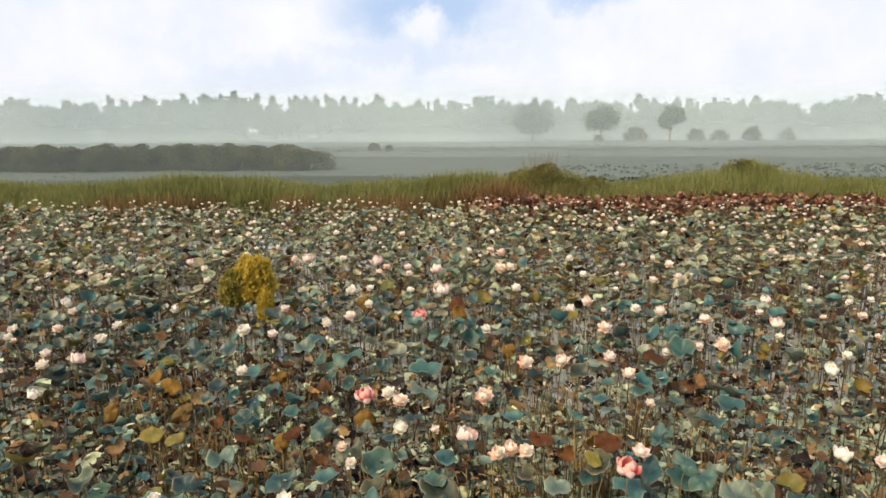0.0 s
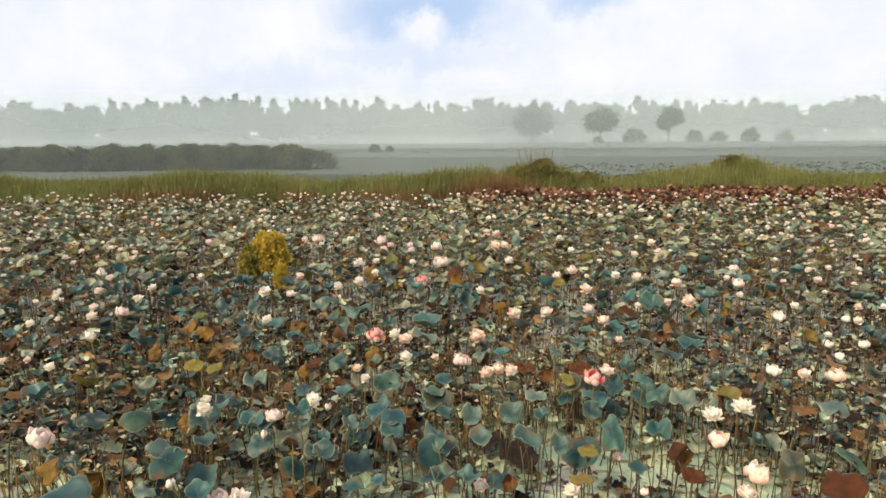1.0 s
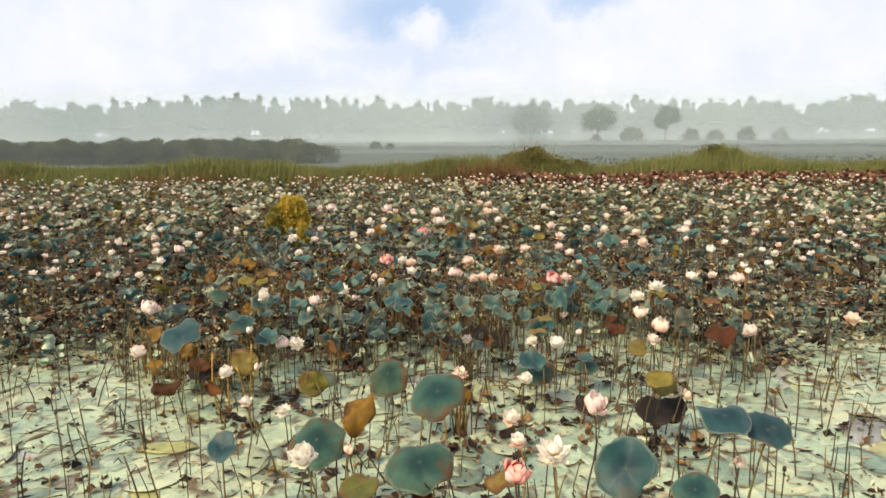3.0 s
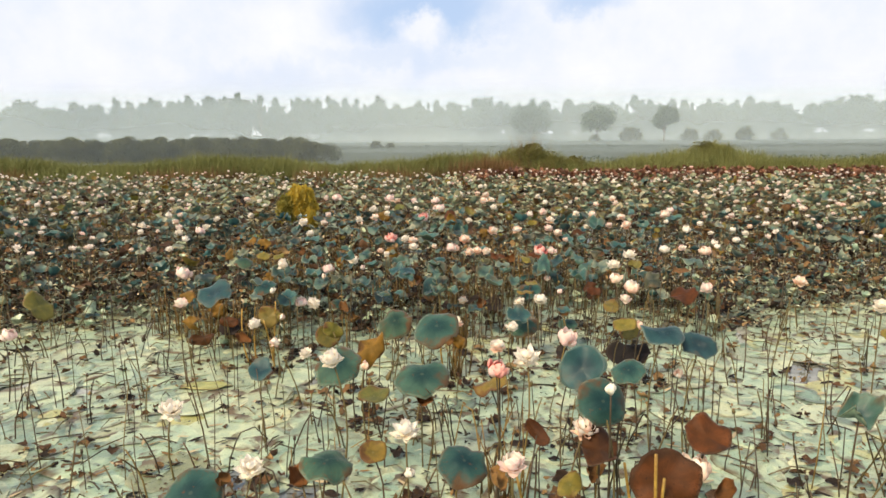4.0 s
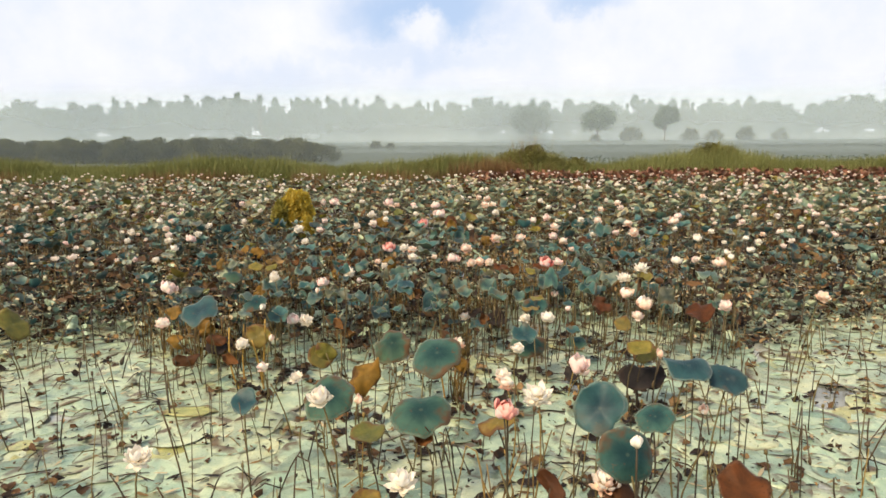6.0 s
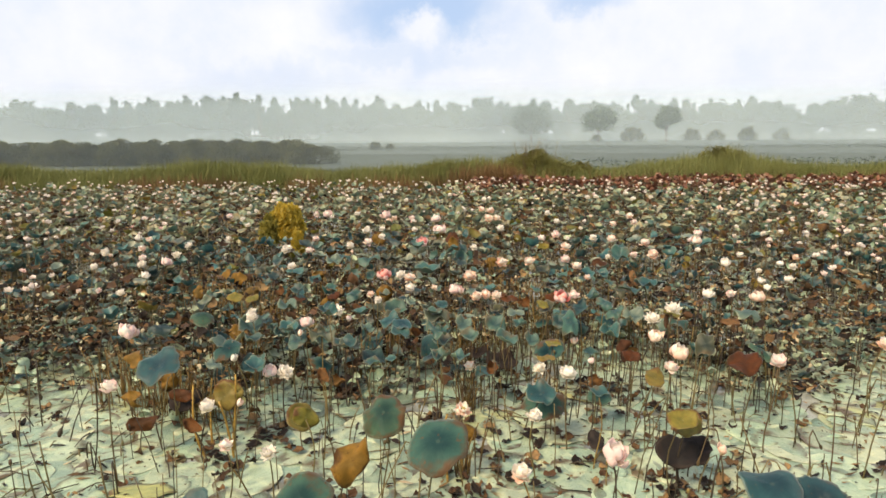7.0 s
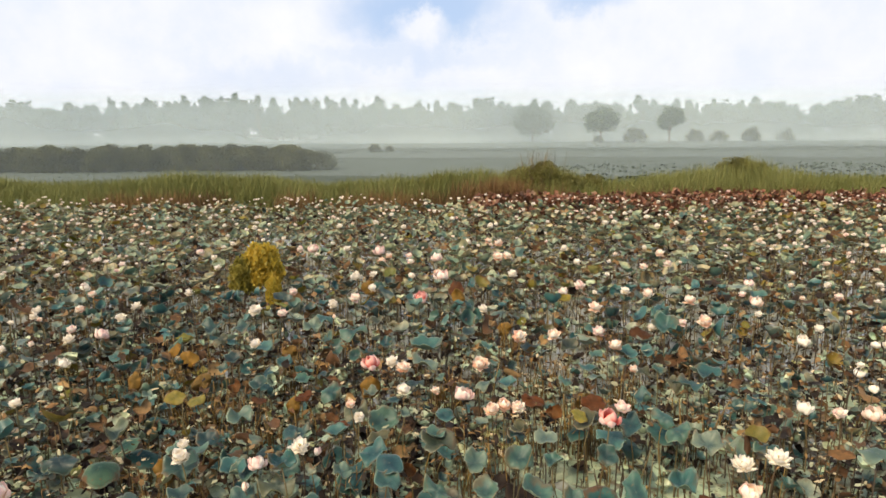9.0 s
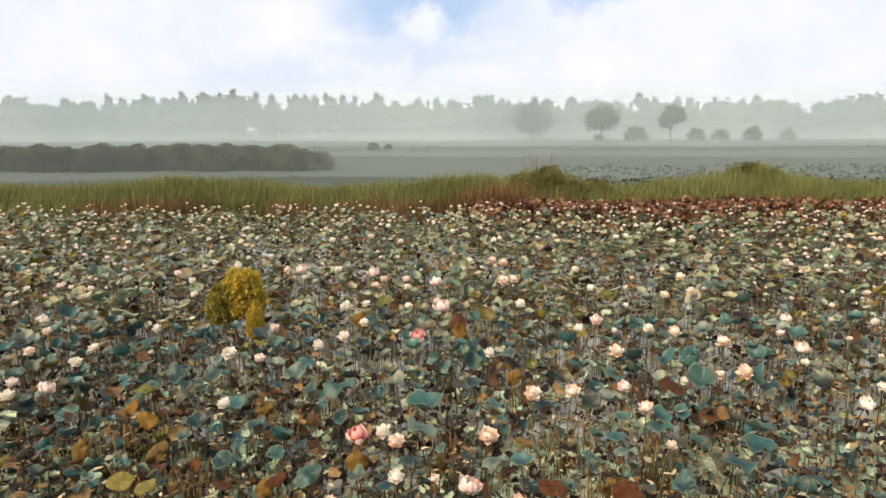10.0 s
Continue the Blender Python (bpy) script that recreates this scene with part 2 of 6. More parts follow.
def stem_material(name, source, stops):
    m, t, b = material(name)
    rnd = chance(t, source)
    pos = nd(t, "ShaderNodeNewGeometry").outputs["Position"]
    n = noise_tex(t, pos, 30.0, 3.0)
    col = mixed(t, math_node(t, "MULTIPLY", n, 0.8), ramp(t, rnd, stops), (0.07, 0.05, 0.025))
    finish(t, b, col, 0.6, n, 0.3, 0.003)
    return m


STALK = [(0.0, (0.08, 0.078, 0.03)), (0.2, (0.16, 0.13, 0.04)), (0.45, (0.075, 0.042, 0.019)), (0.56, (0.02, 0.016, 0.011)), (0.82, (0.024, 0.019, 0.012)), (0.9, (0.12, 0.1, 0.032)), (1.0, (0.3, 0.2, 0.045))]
stalk = stem_material("lotus_stalk", "object", STALK)
stalk_far = stem_material("lotus_stalk_joined", "island", STALK)


def petal_material(name, source, stops, tip, heart=(0.78, 0.6, 0.3), reach=0.4):
    m, t, b = material(name)
    rnd = chance(t, source)
    uv = nd(t, "ShaderNodeTexCoord").outputs["UV"]
    s = nd(t, "ShaderNodeSeparateXYZ", {0: uv})
    long = nd(t, "ShaderNodeVectorMath", {0: uv, 1: (18.0, 2.0, 1.0)})
    long.operation = "MULTIPLY"
    streak = noise_tex(t, long.outputs[0], 1.0, 3.0)
    col = ramp(t, rnd, stops)
    blush = math_node(t, "MULTIPLY", step_between(t, s.outputs[1], 0.45, 1.0), math_node(t, "MULTIPLY_ADD", streak, 0.7, 0.25))
    col = mixed(t, blush, col, tip)
    col = mixed(t, math_node(t, "MULTIPLY", step_between(t, s.outputs[1], reach, reach * 0.4 if reach > 0.5 else 0.0), 0.5 if reach < 0.5 else 0.9), col, heart)
    finish(t, b, col, 0.55, streak, 0.15, 0.003, 0.3, 0.3)
    return m


WHITE = [(0.0, (0.88, 0.83, 0.72)), (0.5, (0.9, 0.87, 0.79)), (1.0, (0.88, 0.8, 0.66))]
PINK = [(0.0, (0.87, 0.73, 0.68)), (0.5, (0.87, 0.66, 0.61)), (1.0, (0.88, 0.78, 0.72))]
PEACH = [(0.0, (0.88, 0.67, 0.5)), (0.5, (0.86, 0.54, 0.4)), (1.0, (0.88, 0.76, 0.61))]
ROSE = [(0.0, (0.82, 0.28, 0.24)), (0.5, (0.85, 0.42, 0.36)), (1.0, (0.78, 0.15, 0.13))]
MIXED = [(0.0, (0.88, 0.83, 0.76)), (0.45, (0.89, 0.82, 0.74)), (0.62, (0.87, 0.72, 0.64)), (0.75, (0.87, 0.7, 0.53)), (0.85, (0.89, 0.84, 0.78)), (1.0, (0.86, 0.6, 0.55))]
petals = {
    "white": petal_material("white_petal", "object", WHITE, (0.9, 0.83, 0.74)),
    "pink": petal_material("pink_petal", "object", PINK, (0.87, 0.62, 0.57)),
    "peach": petal_material("peach_petal", "object", PEACH, (0.87, 0.68, 0.58)),
    "rose": petal_material("rose_petal", "object", ROSE, (0.87, 0.56, 0.48), (0.72, 0.12, 0.1), 0.75),
}
petal_far = petal_material("petal_joined", "tone", MIXED, (0.89, 0.78, 0.7))


def simple_plant(name, source, stops, rough=0.7, through_light=0.15, scale=3.0, dull=(0.5, 0.5, 0.5)):
    """Leaf or grass colour by piece, with patches over the ground."""
    m, t, b = material(name)
    pos = nd(t, "ShaderNodeNewGeometry").outputs["Position"]
    patch = noise_tex(t, pos, scale, 3.0)
    col = ramp(t, chance(t, source), stops)
    col = mixed(t, step_between(t, patch, 0.35, 0.7), col, mixed(t, 1.0, col, dull, "MULTIPLY"))
    finish(t, b, col, rough, None, through_light=through_light, spec=0.3)
    return m


head_mat = simple_plant("seed_head", "object", [(0.0, (0.5, 0.4, 0.08)), (0.5, (0.3, 0.3, 0.09)), (1.0, (0.42, 0.3, 0.1))], 0.7, 0.0, 40.0)
grass_mat = simple_plant("bank_grass", "island", [(0.0, (0.172, 0.188, 0.06)), (0.3, (0.19, 0.2, 0.062)), (0.55, (0.15, 0.172, 0.056)), (0.8, (0.215, 0.205, 0.07)), (1.0, (0.172, 0.19, 0.06))], 0.7, 0.25, 0.35, (0.72, 0.75, 0.65))
rust_weed = simple_plant("rusty_weed", "island", [(0.0, (0.17, 0.085, 0.036)), (0.4, (0.2, 0.12, 0.045)), (0.7, (0.13, 0.075, 0.035)), (1.0, (0.2, 0.15, 0.055))], 0.8, 0.15, 0.5)
red_weed = simple_plant("red_water_weed", "island", [(0.0, (0.2, 0.078, 0.045)), (0.4, (0.24, 0.11, 0.06)), (0.7, (0.11, 0.05, 0.036)), (1.0, (0.3, 0.2, 0.12))], 0.7, 0.1, 0.7)
shrub_mat = simple_plant("shrub_leaf", "island", [(0.0, (0.085, 0.098, 0.036)), (0.5, (0.135, 0.13, 0.046)), (1.0, (0.052, 0.078, 0.042))], 0.7, 0.15, 0.6)
bank_shrub_mat = simple_plant("bank_shrub_leaf", "island", [(0.0, (0.22, 0.21, 0.062)), (0.5, (0.25, 0.235, 0.068)), (1.0, (0.19, 0.19, 0.058))], 0.7, 0.45, 1.2)
yellow_mat = simple_plant("yellow_leaf", "island", [(0.0, (0.54, 0.4, 0.055)), (0.35, (0.6, 0.43, 0.055)), (0.6, (0.5, 0.385, 0.065)), (0.8, (0.42, 0.36, 0.08)), (1.0, (0.58, 0.385, 0.05))], 0.6, 0.5, 2.0, (0.8, 0.85, 0.75))
olive_bush_mat = simple_plant("olive_bush_leaf", "island", [(0.0, (0.29, 0.25, 0.05)), (0.5, (0.35, 0.29, 0.055)), (1.0, (0.24, 0.22, 0.055))], 0.6, 0.5, 2.0, (0.8, 0.85, 0.75))
plain_mat = simple_plant("plain_herbs", "island", [(0.0, (0.05, 0.075, 0.045)), (0.5, (0.065, 0.09, 0.055)), (0.9, (0.05, 0.075, 0.045)), (1.0, (0.03, 0.05, 0.035))], 0.7, 0.1, 0.08)
tree_mat = simple_plant("tree_leaf", "island", [(0.0, (0.05, 0.085, 0.035)), (0.5, (0.08, 0.12, 0.045)), (1.0, (0.04, 0.07, 0.035))], 0.7, 0.15, 0.1, (0.7, 0.75, 0.7))
frond_mat = simple_plant("palm_frond", "island", [(0.0, (0.06, 0.09, 0.035)), (1.0, (0.09, 0.11, 0.045))], 0.6, 0.1, 0.5)

# The near-black stops in the middle stand for shaded gaps.
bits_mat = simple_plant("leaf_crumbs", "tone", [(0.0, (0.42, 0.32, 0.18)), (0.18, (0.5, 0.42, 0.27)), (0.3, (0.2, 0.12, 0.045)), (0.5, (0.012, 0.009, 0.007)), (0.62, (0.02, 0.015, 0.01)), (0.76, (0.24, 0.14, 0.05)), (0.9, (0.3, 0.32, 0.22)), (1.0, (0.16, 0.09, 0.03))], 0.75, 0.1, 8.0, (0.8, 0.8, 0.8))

bark, bt, bb = material("bark")
bpos = nd(bt, "ShaderNodeTexCoord").outputs["Object"]
bn = noise_tex(bt, bpos, 6.0, 5.0)
finish(bt, bb, ramp(bt, bn, [(0.3, (0.07, 0.05, 0.035)), (0.7, (0.16, 0.125, 0.09))]), 0.9, bn, 0.6, 0.05)

soil, st, sb = material("soil")
spos = nd(st, "ShaderNodeNewGeometry").outputs["Position"]
sn, sn2 = noise_tex(st, nd(st, "ShaderNodeMapping", {0: spos, 3: (0.4, 2.0, 1.0)}).outputs[0], 0.08, 5.0), noise_tex(st, spos, 1.3, 5.0)
scol = mixed(st, sn2, ramp(st, sn, [(0.3, (0.036, 0.058, 0.046)), (0.7, (0.062, 0.085, 0.066))]), (0.05, 0.06, 0.044))
finish(st, sb, scol, 0.9, sn2, 0.5, 0.06)

pond, pt, pb = material("pond_water")
ppos = nd(pt, "ShaderNodeNewGeometry").outputs["Position"]
pn, sky_patch = noise_tex(pt, ppos, 9.0, 3.0), noise_tex(pt, ppos, 0.9, 5.0)
dust = noise_tex(pt, ppos, 40.0, 3.0)
# Pale patches: milky water, with the sky's reflection put into the base colour.
pcol = mixed(pt, step_between(pt, sky_patch, 0.4, 0.6), (0.13, 0.135, 0.11), (0.31, 0.325, 0.275))
pcol = mixed(pt, math_node(pt, "MULTIPLY", step_between(pt, dust, 0.6, 0.68), 0.5), pcol, (0.05, 0.045, 0.03))
finish(pt, pb, pcol, math_node(pt, "MULTIPLY_ADD", step_between(pt, sky_patch, 0.45, 0.65), 0.1, 0.05), pn, 0.06, 0.01, 0.0, 0.95)


def haze_material(alpha, top):
    """Haze put on a translucent sheet: a faint white scatterer, denser low down, uneven."""
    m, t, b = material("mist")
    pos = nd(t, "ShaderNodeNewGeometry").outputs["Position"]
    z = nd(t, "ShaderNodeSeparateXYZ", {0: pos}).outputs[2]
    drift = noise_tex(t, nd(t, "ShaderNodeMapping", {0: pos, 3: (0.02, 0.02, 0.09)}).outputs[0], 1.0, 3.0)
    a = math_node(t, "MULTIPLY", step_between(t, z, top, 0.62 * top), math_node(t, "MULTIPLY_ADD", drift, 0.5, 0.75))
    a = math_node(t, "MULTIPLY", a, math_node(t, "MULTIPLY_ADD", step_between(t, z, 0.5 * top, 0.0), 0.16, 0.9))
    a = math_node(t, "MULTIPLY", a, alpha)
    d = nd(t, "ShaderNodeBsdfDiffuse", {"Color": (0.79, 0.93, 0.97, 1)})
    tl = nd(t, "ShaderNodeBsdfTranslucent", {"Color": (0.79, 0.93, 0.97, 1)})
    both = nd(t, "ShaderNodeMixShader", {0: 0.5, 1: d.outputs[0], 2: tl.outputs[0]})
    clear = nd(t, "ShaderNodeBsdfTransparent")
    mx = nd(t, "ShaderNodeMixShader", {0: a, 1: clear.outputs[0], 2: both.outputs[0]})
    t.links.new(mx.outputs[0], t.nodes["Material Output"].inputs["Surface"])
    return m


# ---- mesh tools ----
def mesh(name, v, tri, uv=None, mats=(), mat_of=None, tone=None, smooth=True):
    """A mesh from arrays of points, triangles and a texture place for each point."""
    me = bpy.data.meshes.new(name)
    v, tri = np.asarray(v, np.float32), np.asarray(tri, np.int32)
    me.vertices.add(len(v))
    me.vertices.foreach_set("co", v.ravel())
    me.loops.add(tri.size)
    me.loops.foreach_set("vertex_index", tri.ravel())
    me.polygons.add(len(tri))
    me.polygons.foreach_set("loop_start", np.arange(0, tri.size, 3, dtype=np.int32))
    me.polygons.foreach_set("use_smooth", np.full(len(tri), smooth))
    if uv is not None:
        layer = me.uv_layers.new(name="UVMap")
        layer.uv.foreach_set("vector", np.asarray(uv, np.float32)[tri.ravel()].ravel())
    if tone is not None:
        me.attributes.new("tone", "FLOAT", "POINT").data.foreach_set("value", np.asarray(tone, np.float32))
    for m in mats:
        me.materials.append(m)
    if mat_of is not None:
        me.polygons.foreach_set("material_index", np.asarray(mat_of, np.int32))
    me.update(calc_edges=True)
    me.validate()
    return me


def joined(name, templates, picks, mats, tone=None):
    """Copies of templates (points, triangles, texture places) set by 4 x 4 matrices, as one mesh."""
    vs, ts, us, tones, base = [], [], [], [], 0
    for n, (k, m) in enumerate(picks):
        v, t, u = templates[k][:3]
        vs.append(v @ m[:3, :3].T + m[:3, 3])
        ts.append(t + base)
        us.append(u)
        if tone is not None:
            tones.append(np.full(len(v), tone[n]))
        base += len(v)
    return mesh(name, np.concatenate(vs), np.concatenate(ts), np.concatenate(us), mats, None, np.concatenate(tones) if tone is not None else None)


def mat4(x, y, z, rx=0.0, ry=0.0, rz=0.0, sx=1.0, sy=None, sz=None):
    m = Matrix.LocRotScale((x, y, z), Euler((rx, ry, rz)), (sx, sx if sy is None else sy, sx if sz is None else sz))
    return np.array(m)


def lean(tilt, towards):
    """A turn that leans the upright by tilt degrees towards a way given in degrees from +x."""
    a = radians(towards)
    return Matrix.Rotation(radians(tilt), 4, Vector((-math.sin(a), math.cos(a), 0)))


def part(name, data, parent, m=None, label=""):
    ob = new(name, data)
    ob.parent = parent
    if m is not None:
        ob.matrix_basis = m
    return tagged(ob, label)


def leaf_shape(rng, rings=5, seg=28, cup=0.22, wave=0.07, fold=0.0, curl=0.0, shell=True, droop=0.0):
    """A round lotus leaf of radius 1: funnel, wavy rim, ragged edge; folded or curled when withered."""
    ph = [rng.uniform(0, 6.3) for _ in range(5)]
    k1, k2 = rng.choice((3, 4)), rng.choice((5, 6, 7))
    torn = [(rng.uniform(0, 6.3), rng.uniform(0.08, 0.32), rng.uniform(0.1, 0.28)) for _ in range(rng.choice((0, 1, 2, 3)))] if cup > 0.2 else []
    v, uv = [(0.0, 0.0, -0.03)], [(0.0, 0.0)]
    for i in range(1, rings + 1):
        r = (i / rings) ** 0.85
        for j in range(seg):
            a = 2 * math.pi * j / seg
            edge = 1 + 0.07 * math.sin(2 * a + ph[0]) + 0.035 * math.sin(k2 * a + ph[1]) + (rng.uniform(-0.07, 0.05) * (1.0 if cup > 0.2 else 0.4) if i == rings else 0)
            edge -= sum(deep * r * r * math.exp(-((math.sin(0.5 * (a - a0)) / wide) ** 2)) for a0, deep, wide in torn)
            z = cup * (r ** 1.6 - 1.1 * max(0.0, r - 0.8) ** 1.5) + wave * r * r * (math.sin(k1 * a + ph[2]) + 0.5 * math.sin(k2 * a + ph[3]))
            z += (0.016 if j % 2 else -0.016) * r if seg > 20 else 0
            pull = 1 - 0.22 * min(1.0, max(0.0, cup)) * r
            x, y = pull * r * edge * math.cos(a), pull * r * edge * math.sin(a)
            if droop:
                z -= droop * max(0.0, r - 0.4) * (0.5 + 0.5 * math.cos(a - ph[4])) * 1.4
            if fold:
                c = abs(x) * fold
                z, x = z - c * (0.6 + 0.3 * math.sin(3 * y + ph[4])), x * (1 - 0.55 * min(1, fold) * abs(x))
            if curl and r > 0.4:
                q = (r - 0.4) * curl * (1 + 0.6 * math.sin(2 * a + ph[4]))
                z, x, y = z + q * 0.6, x * (1 - 0.4 * q), y * (1 - 0.4 * q)
            v.append((x, y, z))
            uv.append((r * math.cos(a), r * math.sin(a)))
    tri = [(0, 1 + j, 1 + (j + 1) % seg) for j in range(seg)]
    for i in range(rings - 1):
        for j in range(seg):
            a, b = 1 + i * seg + j, 1 + i * seg + (j + 1) % seg
            tri += [(a, a + seg, b + seg), (a, b + seg, b)]
    v, uv, tri = np.array(v), np.array(uv), np.array(tri)
    side = np.zeros(len(tri), int)
    if shell:
        n = len(v)
        rim = range(1 + (rings - 1) * seg, 1 + rings * seg)
        edge = []
        for j, a in enumerate(rim):
            b = rim[(j + 1) % seg]
            edge += [(a, a + n, b + n), (a, b + n, b)]
        low = v - (0, 0, 0.022)
        v, uv, tri, side = np.concatenate([v, low]), np.concatenate([uv, uv]), np.concatenate([tri, tri[:, ::-1] + n, edge]), np.concatenate([side, side + 1, np.zeros(len(edge), int)])
    return v, tri, uv, side


def tube(points, radii, sides=5):
    """A tapering tube along points, with closed ends."""
    v, tri = [], []
    for i, (p, r) in enumerate(zip(points, radii)):
        q = Vector(points[min(i + 1, len(points) - 1)]) - Vector(points[max(i - 1, 0)])
        q.normalize()
        a = q.cross(Vector((0.31, 0.95, 0.05))).normalized()
        b = q.cross(a)
        for s in range(sides):
            w = 2 * math.pi * s / sides
            v.append(Vector(p) + r * (math.cos(w) * a + math.sin(w) * b))
    for i in range(len(points) - 1):
        for s in range(sides):
            a, b = i * sides + s, i * sides + (s + 1) % sides
            tri += [(a, b, b + sides), (a, b + sides, a + sides)]
    for s in range(1, sides - 1):
        tri += [(0, s + 1, s), ((len(points) - 1) * sides, (len(points) - 1) * sides + s, (len(points) - 1) * sides + s + 1)]
    v = np.array(v)
    return v, np.array(tri), v[:, :2] * 0


def merged(shapes):
    vs, ts, us, base = [], [], [], 0
    for v, t, u in shapes:
        vs.append(v)
        ts.append(np.asarray(t) + base)
        us.append(u)
        base += len(v)
    return np.concatenate(vs), np.concatenate(ts), np.concatenate(us)


def stem_shape(rng, sides=5, n=7, radius=0.0068, sway=0.09):
    """A stalk from (0, 0, 0) to (0, 0, 1), a little bowed."""
    sx, sy, w = rng.uniform(-sway, sway), rng.uniform(-sway, sway), rng.uniform(-0.4, 0.4) * sway
    pts = []
    for i in range(n + 1):
        s = i / n
        pts.append((sx * math.sin(math.pi * s) + w * math.sin(2 * math.pi * s), sy * math.sin(math.pi * s), s))
    return tube(pts, [radius * (1.15 - 0.3 * i / n) for i in range(n + 1)], sides)


def petal_shape(rng, rows=5, cols=3, width=0.62, cup=0.3, curve=0.25):
    """A petal of length 1 growing up from the origin, hollow towards -y."""
    v, uv, tri = [], [], []
    twist = rng.uniform(-0.12, 0.12)
    for i in range(rows + 1):
        s = i / rows
        half = width * 0.5 * (math.sin(math.pi * min(1, 0.12 + 0.8 * s)) ** 0.75) * (1 if s < 0.98 else 0.35)
        back = curve * math.sin(math.pi * s * 0.85) - 0.25 * curve * s
        for j in range(cols + 1):
            q = 2 * j / cols - 1
            v.append((half * q + twist * s * s, back - cup * half * q * q * 1.6 + 0.02 * math.sin(9 * s + 3 * q), s * (1 - 0.04 * q * q)))
            uv.append((0.5 + 0.5 * q, s))
    for i in range(rows):
        for j in range(cols):
            a = i * (cols + 1) + j
            tri += [(a, a + 1, a + cols + 2), (a, a + cols + 2, a + cols + 1)]
    return np.array(v), np.array(tri), np.array(uv)


# ---- the ground, the pond and the sheets that stand in for haze ----
BANK_Y = 30.6


def ground_height(x, y):
    """Pond bed, the low bank behind it, and the flat plain beyond."""
    bank = 0.5 * math.exp(-(((y - 35.2) / 2.8) ** 2))
    shore = min(1.0, max(0.0, (y - BANK_Y + 0.6 * math.sin(0.21 * x)) / 1.6))
    shore = shore * shore * (3 - 2 * shore)
    return -0.6 + 0.62 * shore + bank * (1 + 0.35 * math.sin(0.5 * x + 1))


def ground_sheet():
    xs = sorted(set([-2500, -1200, -600, -300, -180] + list(range(-120, 121, 4)) + [180, 300, 600, 1200, 2500]))
    ys = [-2500, -800, -200, -60, -20, 0, 20, 26] + [28 + 0.5 * i for i in range(32)] + [46, 50, 56, 64, 75, 90, 110, 140, 180, 230, 300, 500, 1000, 2500]
    v = [(x, y, ground_height(x, y)) for y in ys for x in xs]
    n = len(xs)
    tri = []
    for j in range(len(ys) - 1):
        for i in range(n - 1):
            a = j * n + i
            tri += [(a, a + 1, a + n + 1), (a, a + n + 1, a + n)]
    tagged(new("ground", mesh("ground", v, tri, None, [soil])), "muddy pond bed rising to a weedy bank and plain", "ground", kind="structure")


def water_sheet():
    xs, ys = np.linspace(-150, 150, 61), np.linspace(-120, 33.0, 52)
    v = [(x, y, 0.0) for y in ys for x in xs]
    n = len(xs)
    tri = []
    for j in range(len(ys) - 1):
        for i in range(n - 1):
            a = j * n + i
            tri += [(a, a + 1, a + n + 1), (a, a + n + 1, a + n)]
    tagged(new("water", mesh("water", v, tri, None, [pond])), "still murky pond water reflecting the pale sky", "water", kind="structure")


def haze_sheet(y, alpha, top):
    """An upright, gently winding translucent sheet across the plain, standing in for haze, thinning out upwards."""
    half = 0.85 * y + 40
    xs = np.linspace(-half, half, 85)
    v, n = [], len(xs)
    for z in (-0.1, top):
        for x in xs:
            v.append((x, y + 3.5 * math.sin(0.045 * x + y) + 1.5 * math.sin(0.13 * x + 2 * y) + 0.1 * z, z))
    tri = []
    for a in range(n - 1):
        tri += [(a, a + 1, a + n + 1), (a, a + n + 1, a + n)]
    tagged(new("mist", mesh("mist", v, tri, None, [haze_material(alpha, top)])), "upright translucent sheet standing in for haze over the plain", "mist", kind="stuff")


ground_sheet()
water_sheet()
# Upright sheets added to whiten the distance as haze would.
for sheet_row in ((52, 0.12, 8.0), (90, 0.1, 10.0), (140, 0.19, 12.5), (200, 0.22, 18.6), (218, 0.28, 21.0)):
    haze_sheet(*sheet_row)


# ---- far trees, palms and shrubs ----
def clump_shape(rng, size=1.0, leaves=5):
    """A few broad leaves about a point."""
    shapes = []
    for _ in range(leaves):
        a, b = rng.uniform(0, 6.3), rng.uniform(-0.9, 1.2)
        m = np.array(Euler((b, rng.uniform(-0.8, 0.8), a)).to_matrix())
        w, l = size * rng.uniform(0.3, 0.5), size * rng.uniform(0.6, 1.0)
        v = np.array([(0, 0, 0), (w, l * 0.5, 0.12 * l), (0, l, -0.05 * l), (-w, l * 0.5, 0.12 * l)])
        off = np.array([rng.uniform(-0.3, 0.3) * size for _ in range(3)])
        shapes.append((v @ m.T + off, np.array([(0, 1, 2), (0, 2, 3)]), np.zeros((4, 2))))
    return merged(shapes)


def limb_path(rng, a, b, n=4, jig=0.1):
    a, b = Vector(a), Vector(b)
    d = (b - a).length * jig
    pts = [a.lerp(b, i / n) + (Vector((rng.uniform(-d, d), rng.uniform(-d, d), rng.uniform(-d, d))) if 0 < i < n else Vector()) for i in range(n + 1)]
    return [tuple(p) for p in pts]


